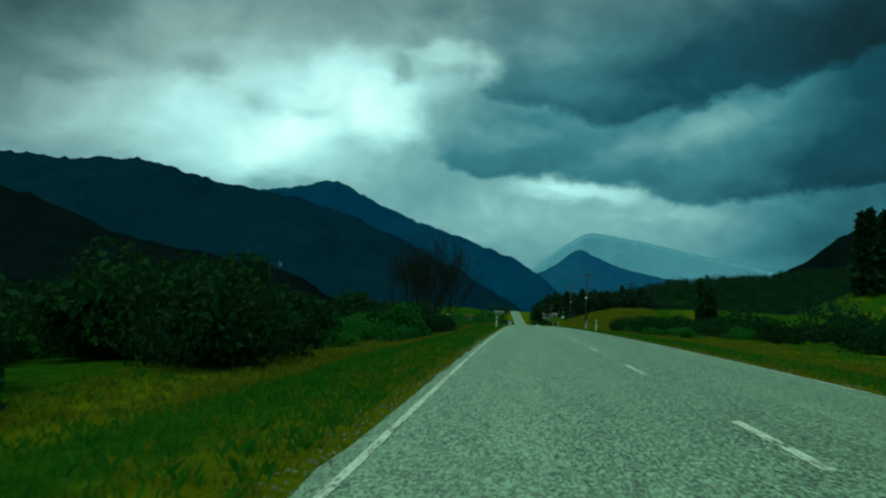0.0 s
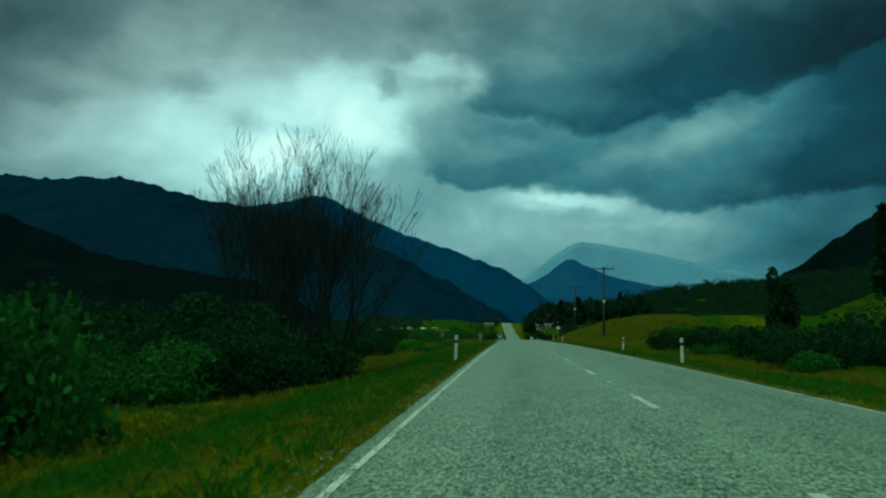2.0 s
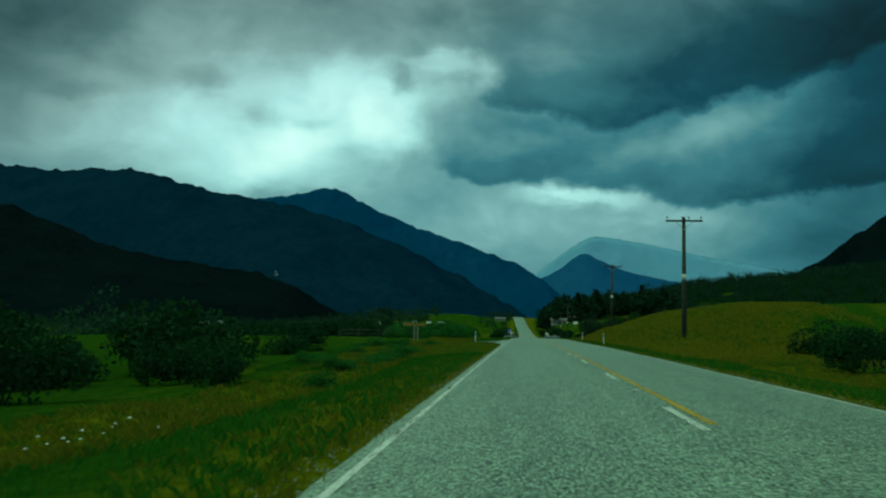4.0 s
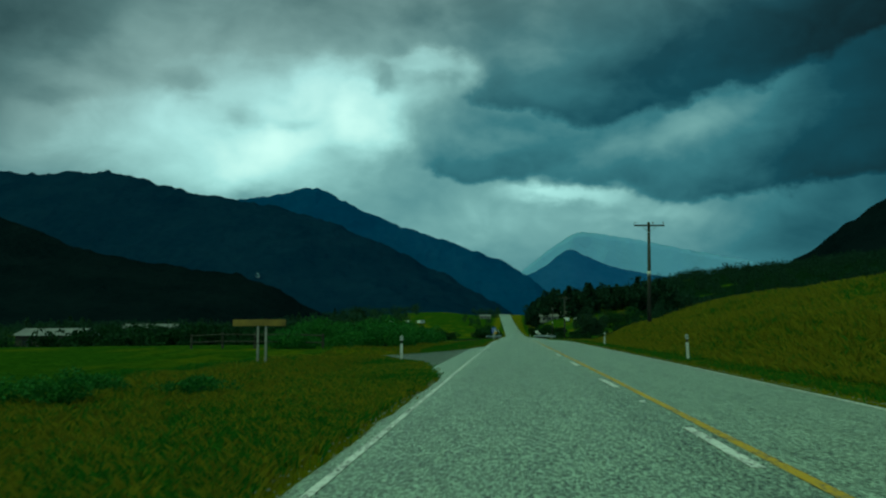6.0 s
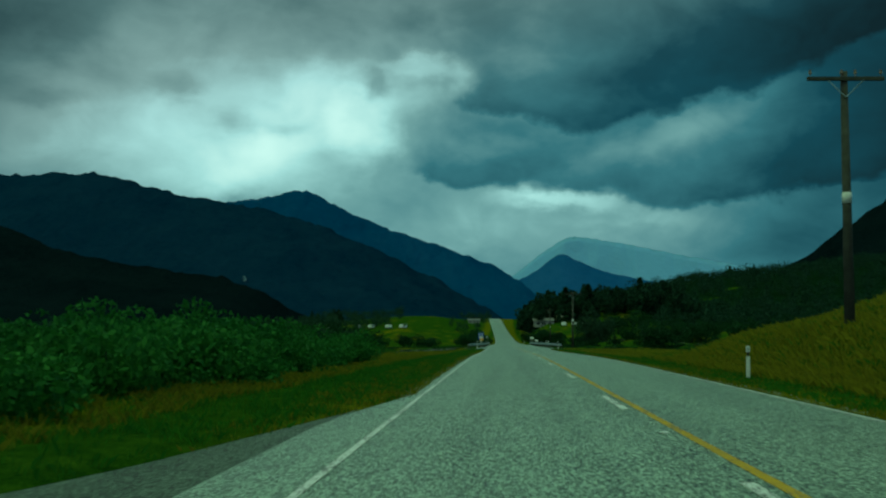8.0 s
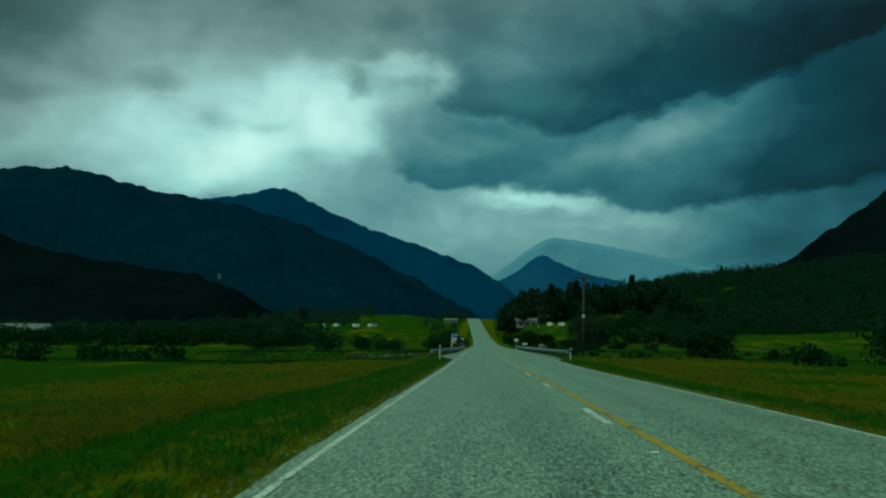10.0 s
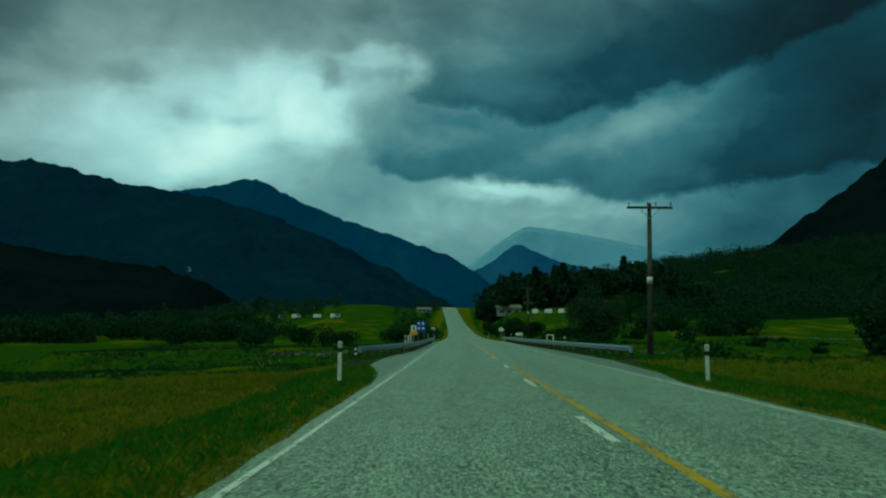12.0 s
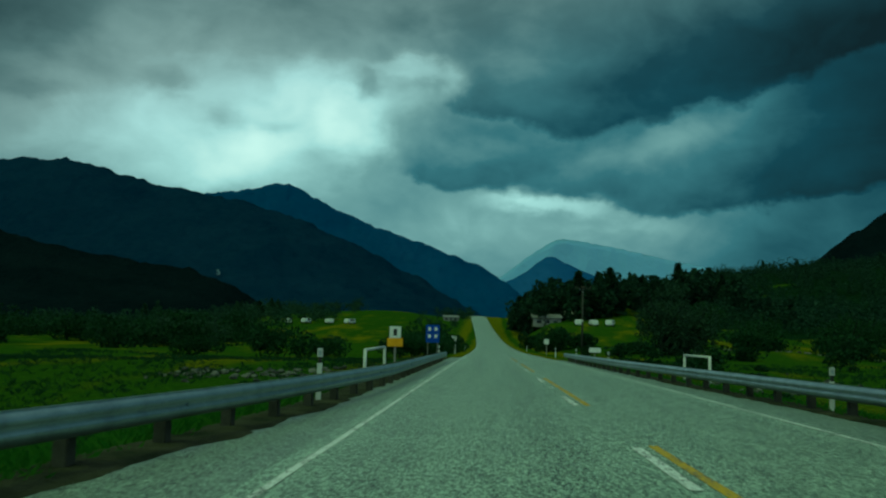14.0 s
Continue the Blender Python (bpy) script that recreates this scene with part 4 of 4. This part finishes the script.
leafy_tree(-52, 452, 6.0, 16.0, MAT["grey_leaf"], "broad green domed tree at the edge of the paddock", 0.22, 7000)


# ---------- far woods, too many to count: joined ----------
def far_tree(x, y, z, h, w, pointed, n):
    if pointed:
        t = rng.uniform(0.0, 1.0, n) ** 0.8
        r = w / 2 * (1 - t) * rng.uniform(0.55, 1.1, n) + 0.12
        a = rng.uniform(0, 2 * math.pi, n)
        p = np.stack([r * np.cos(a), r * np.sin(a), h * (0.06 + 0.94 * t)], 1)
        q = leaf_quads(p, 0.075 * h, 0.6, 0.35)
    else:
        p = lumpy_points(n, w / 2, w / 2, h * 0.46, 7, h * 0.10)
        q = leaf_quads(p, 0.050 * h, 0.2)
    return q[0] + (x, y, z), q[1]


def woods(name, label, spots, mat):
    vs, fs, o = [], [], 0
    for s in spots:
        v, f = far_tree(*s)
        vs.append(v), fs.append(f + o)
        o += len(v)
    return tagged(new(name, mesh_from(name, np.concatenate(vs), np.concatenate(fs), mat)), label, "woods", kind="stuff")


random.seed(11)
spots = []
while len(spots) < 2300:                      # wooded rise to the east
    x, y = random.uniform(14, 430), random.uniform(505, 1120)
    edge = 24 + 0.035 * max(0, 700 - y) * 6 + 10 * rough(y, x, 60)
    if y < 640 and x < 62 + (y - 505) * 0.02 or x < edge:
        continue
    point = random.random() < 0.02
    h = random.uniform(7, 10) if point else random.uniform(7, 12)
    spots.append((x, y, land(x, y) - 0.5, h, h * (0.5 if point else 1.0), point, 115))
for x, y, h, w, point in ((109, 955, 18, 17, False), (128, 940, 13, 12, False), (70, 905, 13, 10, False), (88, 930, 12, 9, False), (135, 980, 13, 11, False), (150, 960, 12, 10, False), (46, 880, 14, 9, False)):
    spots.append((x, y, land(x, y), h, w, point, 160))
for _ in range(150):                          # tall broadleaf trees where the rise meets the road
    x, y = 9 + 75 * random.random() ** 1.2, random.uniform(596, 680)
    top = 1.1 + (0.060 + 0.00022 * x) * (y - 275) * random.uniform(0.84, 1.03) * min(1.0, 0.60 + (x - 9) / 34)
    h = min(24.0, max(6.0, top - land(x, y)))
    spots.append((x, y, land(x, y) - 0.4, h, h * random.uniform(0.45, 0.7), random.random() < 0.15, 560))
woods("wooded_rise", "dark mixed woodland covering the rise", spots, MAT["needle"])
spots = []
for _ in range(700):                          # dark belt behind the western fields
    x = -random.uniform(60, 420)
    y = random.uniform(560, 800) + 0.2 * x
    h = random.uniform(5, 10)
    spots.append((x, y, land(x, y) - 0.4, h, h * 0.9, random.random() < 0.12, 150))
for _ in range(420):
    x = -random.uniform(48, 260)
    y = random.uniform(140, 470)
    h = random.uniform(3.0, 6.5)
    if x > -0.22 * y - 18 and y > 200:
        continue
    spots.append((x, y, land(x, y) - 0.3, h, h * 1.1, False, 170))
woods("western_woods", "dark belt of scrubby trees below the mountains", spots, MAT["needle"])
spots = []
for _ in range(380):                          # eastern scrub beyond the verge and fields
    x = random.uniform(42, 260)
    y = random.uniform(90, 520)
    if 300 < y < 470 and x < 70 + 0.3 * (y - 300):
        continue
    h = random.uniform(3.5, 8.0)
    spots.append((x, y, land(x, y) - 0.3, h, h * 0.95, random.random() < 0.08, 170))
for k in range(7):
    x, y = 168 + 5.5 * k + random.uniform(-2, 2), 480 + random.uniform(-8, 8)
    spots.append((x, y, land(x, y), random.uniform(40, 44) - 1.0 * k, 10, True, 600))
woods("eastern_woods", "black-green scrub and tall conifers on the valley side", spots, MAT["needle"])
spots = []
for k in range(60):
    s = random.choice((-1, 1))
    x, y = s * random.uniform(9, 30), random.uniform(640, 830)
    h = random.uniform(3, 7)
    spots.append((x, y, land(x, y) - 0.3, h, h * 0.9, False, 170))
woods("crest_trees", "small dark trees where the road tops the hill", spots, MAT["needle"])


# ---------- grass, uncountable ----------
def grass(name, label, mat, count, area, h0, h1, lean, blades=8, width=0.0045, patch=None):
    vs = []
    tries = 0
    while len(vs) < count and tries < count * 6:
        tries += 1
        x, y = area()
        if x is None or (patch and rough(x, y * 0.4, patch, 31.0) < 0.05 + 1.0 * (random.random() - 0.5)):
            continue
        vs.append((x, y, land(x, y)))
    p = np.repeat(np.array(vs), blades, 0)
    n = len(p)
    p[:, :2] += rng.normal(0, 0.09, (n, 2))
    a, h = rng.uniform(0, 2 * math.pi, n), rng.uniform(h0, h1, n)
    w = width * rng.uniform(0.7, 1.5, n)
    side = np.stack([np.cos(a) * w, np.sin(a) * w, np.zeros(n)], 1)
    bend = np.stack([rng.normal(0, lean, n) * h, rng.normal(0, lean, n) * h, h], 1)
    v = np.stack([p - side, p + side, p + bend * (0.6, 0.6, 0.62) + side * 0.6, p + bend * (1.5, 1.5, 1.0)], 1).reshape(-1, 3)
    v[0::4, 2] -= 0.05
    v[1::4, 2] -= 0.05
    f = np.arange(4 * n).reshape(-1, 4)
    return tagged(new(name, mesh_from(name, v, f, mat)), label, "grass", kind="stuff")


def verge(lo, hi, y0, y1, side=None):
    def area():
        s = side or random.choice((-1, 1))
        x, y = s * (lo + (hi - lo) * random.random() ** 1.6), random.uniform(y0, y1)
        if s < 0:
            a, b = mouth(-x)
            if a - 0.2 < y < b + 0.2 and -x < 40:
                return None, None
        wide = shoulder(s, y) + 0.04
        return (None, None) if abs(x) < wide else (x, y)
    return area


random.seed(3)
grass("verge_grass", "lush green uncut roadside grass", MAT["grass"], 38000, verge(4.0, 12, 2, 330), 0.05, 0.14, 0.35)
grass("dry_verge_grass", "straw-coloured seeding grass along the road edge", MAT["dry_grass"], 8000, verge(3.85, 5.6, 2, 330), 0.03, 0.11, 0.4, patch=2.5)
grass("dry_field_edge_grass", "band of golden seeding grass beyond the ditch", MAT["dry_grass"], 20000, verge(7.0, 11.5, 2, 300), 0.06, 0.20, 0.35, patch=6.0)
grass("bank_grass", "green grass on the roadside bank", MAT["grass"], 8000, verge(5.6, 20, 128, 235, 1), 0.10, 0.24, 0.35)
grass("dry_bank_grass", "tall dry golden grass in patches on the bank", MAT["dry_grass"], 22000, verge(5.6, 20, 128, 235, 1), 0.12, 0.30, 0.35, patch=7.0)
grass("field_grass", "patchy golden grass in the pasture", MAT["dry_grass"], 6000, verge(6.5, 22, 236, 300), 0.08, 0.22, 0.35, patch=5.0)
grass("rail_grass", "rank green grass behind the guard rails", MAT["grass"], 4500, verge(5.3, 9.0, 298, 372), 0.10, 0.28, 0.35)
grass("junction_grass", "green and golden grass round the junction corner", MAT["grass"], 11000, verge(4.0, 13, 122, 168, -1), 0.05, 0.14, 0.35)
grass("dry_junction_grass", "golden seeding grass in patches at the junction", MAT["dry_grass"], 8000, verge(4.0, 12, 126, 167, -1), 0.05, 0.15, 0.35, patch=3.0)


grass("gutter_grass", "low weeds in the dirt beside the rail foot", MAT["grass"], 1800, lambda: (random.choice((-1, 1)) * random.gauss(4.55, 0.12), random.uniform(302, 366)), 0.03, 0.12, 0.5)

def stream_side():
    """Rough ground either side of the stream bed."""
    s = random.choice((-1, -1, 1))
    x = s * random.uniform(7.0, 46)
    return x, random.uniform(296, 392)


# Added over bright grass; shade on the flats is put into the leaf colour.
grass("stream_weeds", "rough weeds over the stream flats, coloured dark to shade the bright grass", MAT["dark_leaf"], 9000, stream_side, 0.10, 0.30, 0.5, blades=6, width=0.016, patch=5.0)
# white wild flowers
pts, quads = [], []
for cx, cy, many in ((-7.9, 97.0, 16), (-8.6, 94.5, 10), (-12.4, 306.5, 20), (-9.0, 40.0, 14)):
    for _ in range(many):
        x, y = random.gauss(cx, 0.5), random.gauss(cy, 1.3)
        z, r, o = land(x, y) + random.uniform(0.15, 0.4), random.uniform(0.02, 0.045), len(pts)
        pts += [(x - r, y, z), (x, y - r, z + 0.3 * r), (x + r, y, z), (x, y + r, z + 0.6 * r)]
        quads.append((o, o + 1, o + 2, o + 3))
tagged(new("wild_flowers", mesh_from("wild_flowers", pts, quads, MAT["plastic"])), "small white wild flowers in the verge grass", "flowers", kind="stuff")

# loose stones thrown to the edges of the seal
random.seed(29)
pts, tris = [], []
for _ in range(15000):
    s = random.choice((-1, 1))
    y = random.uniform(3, 330)
    x = s * (3.66 + abs(random.gauss(0, 0.22)))
    if 274 < y:
        x = s * (3.7 + random.random() * (shoulder(s, y) - 3.62))
    if s < 0 and 154 < y < 189:
        continue
    r = random.uniform(0.007, 0.022)
    z = max(land(x, y), surface(x, y) - (0.03 if abs(x) > 3.6 else 0)) + r * 0.3
    o, a = len(pts), random.uniform(0, 6.28)
    for k in range(4):
        pts.append((x + r * math.cos(a + 1.57 * k) * random.uniform(0.7, 1.3), y + 1.4 * r * math.sin(a + 1.57 * k), z - r * 0.4))
    pts.append((x, y, z + r * 0.7))
    tris += [(o + k, o + (k + 1) % 4, o + 4) for k in range(4)]
tagged(new("loose_gravel", mesh_from("loose_gravel", pts, tris, MAT["gravel"])), "loose grey stone chips along the road edge", "gravel", kind="stuff")


# ---------- signs and small fixtures ----------
def board_sign(x, y, base, wide, high, low, mat, label, name="road_sign", posts=(-0.35, 0.35)):
    sign = new(name)
    board = part("board", box(wide, 0.03, high, (0, 0, low), 0.01), mat, sign)
    for p in posts:
        part("sign_post", box(0.075, 0.06, low + high * 0.9 + 0.5, (p * wide, 0.05, -0.5), 0.008), MAT["wall"], sign, "pale square post")
    sign.matrix_basis = pose(x, y, base)
    tagged(sign, label, "road sign")
    return sign, board


s, board = board_sign(-11.05, 161.2, land(-11.05, 161.2), 1.95, 0.24, 1.42, MAT["weathered"], "weathered yellow direction board on two pale posts", "direction_sign", (-0.03, 0.12))
g = land(-6.42, 379.4)
s, board = board_sign(-6.42, 379.4, g, 1.2, 1.55, 0.04 - g, MAT["blue"], "blue service sign with four white symbols", "service_sign")
for dx in (-0.28, 0.28):
    for dz in (0.42, 1.05):
        part("symbol", box(0.26, 0.008, 0.30, (dx, -0.02, 0.04 - g + dz), 0.02), MAT["signwhite"], board, "white square symbol")
g = land(-5.33, 335)
s, board = board_sign(-5.33, 335.0, g, 0.46, 0.46, 0.62 - g, MAT["signwhite"], "white panel over a yellow panel on one post", "hazard_sign", (0.0,))
part("lower_board", box(0.62, 0.03, 0.34, (0, -0.004, 0.28 - g), 0.01), MAT["amber"], s, "amber lower panel")
part("panel_mark", box(0.14, 0.008, 0.26, (0, -0.02, 0.72 - g), 0.005), MAT["black"], board, "dark vertical mark")
s, board = board_sign(5.2, 357.6, land(5.2, 357.6), 0.75, 0.30, 0.05 - land(5.2, 357.6) - 0.15, MAT["signwhite"], "small white plate sign behind the rail", "plate_sign", (0.0,))
for x, y in ((-5.6, 410), (6.2, 420), (6.9, 430)):
    board_sign(x, y, land(x, y), 0.6, 0.6, 1.5, MAT["signwhite"], "small white road sign on a slim post", "road_sign", (0.0,))


def pipe_rail(xa, ya, xb, yb, top):
    """A short pipe handrail: one bar on two legs."""
    rail = new("pipe_barrier")
    a, b = Vector((xa, ya, top)), Vector((xb, yb, top))
    part("top_bar", rod(a, b, 0.045, seg=10), MAT["plastic"], rail, smooth=True)
    for p in (a, b):
        part("leg", rod((p.x, p.y, land(p.x, p.y) - 0.3), p + Vector((0, 0, 0.03)), 0.05, seg=10), MAT["plastic"], rail, smooth=True)
    return tagged(rail, "white painted pipe barrier at the bridge end", "barrier", "pipe barriers")


pipe_rail(-5.32, 326.0, -5.42, 332.2, 0.30)
pipe_rail(6.02, 335.0, 6.22, 331.8, 0.25)


def fence(x0, y0, x1, y1, posts):
    f = new("timber_fence")
    pts = [(x0 + (x1 - x0) * k / (posts - 1), y0 + (y1 - y0) * k / (posts - 1)) for k in range(posts)]
    for x, y in pts:
        part("fence_post", box(0.12, 0.12, 1.5, (x, y, land(x, y) - 0.5), 0.012), MAT["timber"], f)
    for (xa, ya), (xb, yb) in zip(pts, pts[1:]):
        for h in (0.45, 0.88):
            part("fence_rail", rod((xa, ya - 0.09, land(xa, ya) + h), (xb, yb - 0.09, land(xb, yb) + h), 0.036, seg=6), MAT["timber"], f)
    return tagged(f, "weathered timber post-and-rail paddock fence", "fence")


fence(-13.2, 183, -22.5, 186.5, 5)


# ---------- far buildings and vans ----------
def house(x, y, w, d, h, turn, label, wall="wall"):
    b = new("house")
    part("wall", box(w, d, h, (0, 0, -0.6), 0.03), MAT[wall], b)
    bm = bmesh.new()
    r = h * 0.45
    v = [bm.verts.new(c) for c in ((-w / 2 - 0.4, -d / 2 - 0.5, h - 0.65), (w / 2 + 0.4, -d / 2 - 0.5, h - 0.65), (w / 2 + 0.4, d / 2 + 0.5, h - 0.65), (-w / 2 - 0.4, d / 2 + 0.5, h - 0.65),
                                   (-w / 2 - 0.4, 0, h - 0.65 + r), (w / 2 + 0.4, 0, h - 0.65 + r))]
    for f in ((0, 1, 5, 4), (2, 3, 4, 5), (0, 4, 3), (1, 2, 5), (3, 2, 1, 0)):
        bm.faces.new([v[i] for i in f])
    part("roof", bm, MAT["roof"], b, "pale sheet-metal gable roof")
    for k in range(3):
        part("window", box(w * 0.16, 0.06, h * 0.32, (w * (k - 1) * 0.3, -d / 2 - 0.01, h * 0.2), 0.01), MAT["glass"], b, "dark window")
    b.matrix_basis = pose(x, y, land(x, y), 0, 0, turn)
    return tagged(b, label, "house", "far buildings")


for x, y, w, d, h, t in ((-153, 506, 22, 9, 4.2, 8), (17.5, 598, 9, 6, 3.0, 6), (25.0, 612, 7, 5, 2.6, -8), (-18, 722, 7, 5, 2.2, 0)):
    house(x, y, w, d, h, t, "low pale farm building with a metal roof")

house(-83.6, 289, 12, 7, 2.9, -5, "low farm shed with dark walls and a pale metal roof", "timber")


def camper(x, y, turn, length):
    c = new("camper_van")
    part("body", box(length, 2.0, 1.5, (0, 0, 0.40), 0.22), MAT["signwhite"], c)
    part("windscreen", box(0.06, 1.7, 0.7, (length / 2 + 0.005, 0, 1.1), 0.02), MAT["glass"], c, "dark windscreen")
    part("side_window", box(length * 0.5, 0.05, 0.55, (0, -1.005, 1.15), 0.02), MAT["glass"], c, "dark side window")
    for sx in (-0.32, 0.32):
        for sy in (-0.95, 0.95):
            part("wheel", rod((sx * length, sy - 0.12, 0.36), (sx * length, sy + 0.12, 0.36), 0.36, seg=16), MAT["black"], c)
    c.matrix_basis = pose(x, y, land(x, y) + 0.0, 0, 0, turn)
    return tagged(c, "white camper van parked in the field", "van", "parked vans")


for x, y, t, l in ((-50, 622, 60, 4.4), (-57, 620, 120, 4.2), (-66, 624, 75, 4.6), (-71, 618, 100, 4.2), (-84, 612, 80, 4.2), (25.0, 566, 80, 3.8), (29.5, 568, 95, 4.0), (34.0, 566, 70, 3.8)):
    camper(x, y, t, l)

# ---------- stones of the stream bed ----------
random.seed(17)
rocks = []
for k in range(5):
    bm = bmesh.new()
    bmesh.ops.create_icosphere(bm, subdivisions=2, radius=0.5)
    for v in bm.verts:
        v.co *= 1 + 0.5 * noise.noise(v.co * 2.3 + Vector((k * 7, 0, 0)))
        v.co.z *= 0.62
    rocks.append(done(bm, "boulder", MAT["rock"]))
for k in range(298):
    if k < 140:                                   # debris along the stop bank
        u = random.random()
        x, y = 24 + 38 * u + random.gauss(0, 1.6), 432 - 37 * u + random.gauss(0, 2.2)
    else:
        side = random.choice((-1, -1, 1))
        x = side * random.uniform(9, 23)
        y = 353 + 0.25 * abs(x) + random.gauss(0, 2.4)
    s = random.uniform(0.2, 0.62)
    ob = new("boulder", random.choice(rocks))
    ob.matrix_basis = pose(x, y, land(x, y) + 0.12 * s, random.uniform(-15, 15), random.uniform(-15, 15), random.uniform(0, 360)) @ Matrix.Diagonal((s, s * 0.85, s, 1))
    tagged(ob, "rounded grey river boulder on the stream bank", "boulder", "stream boulders")
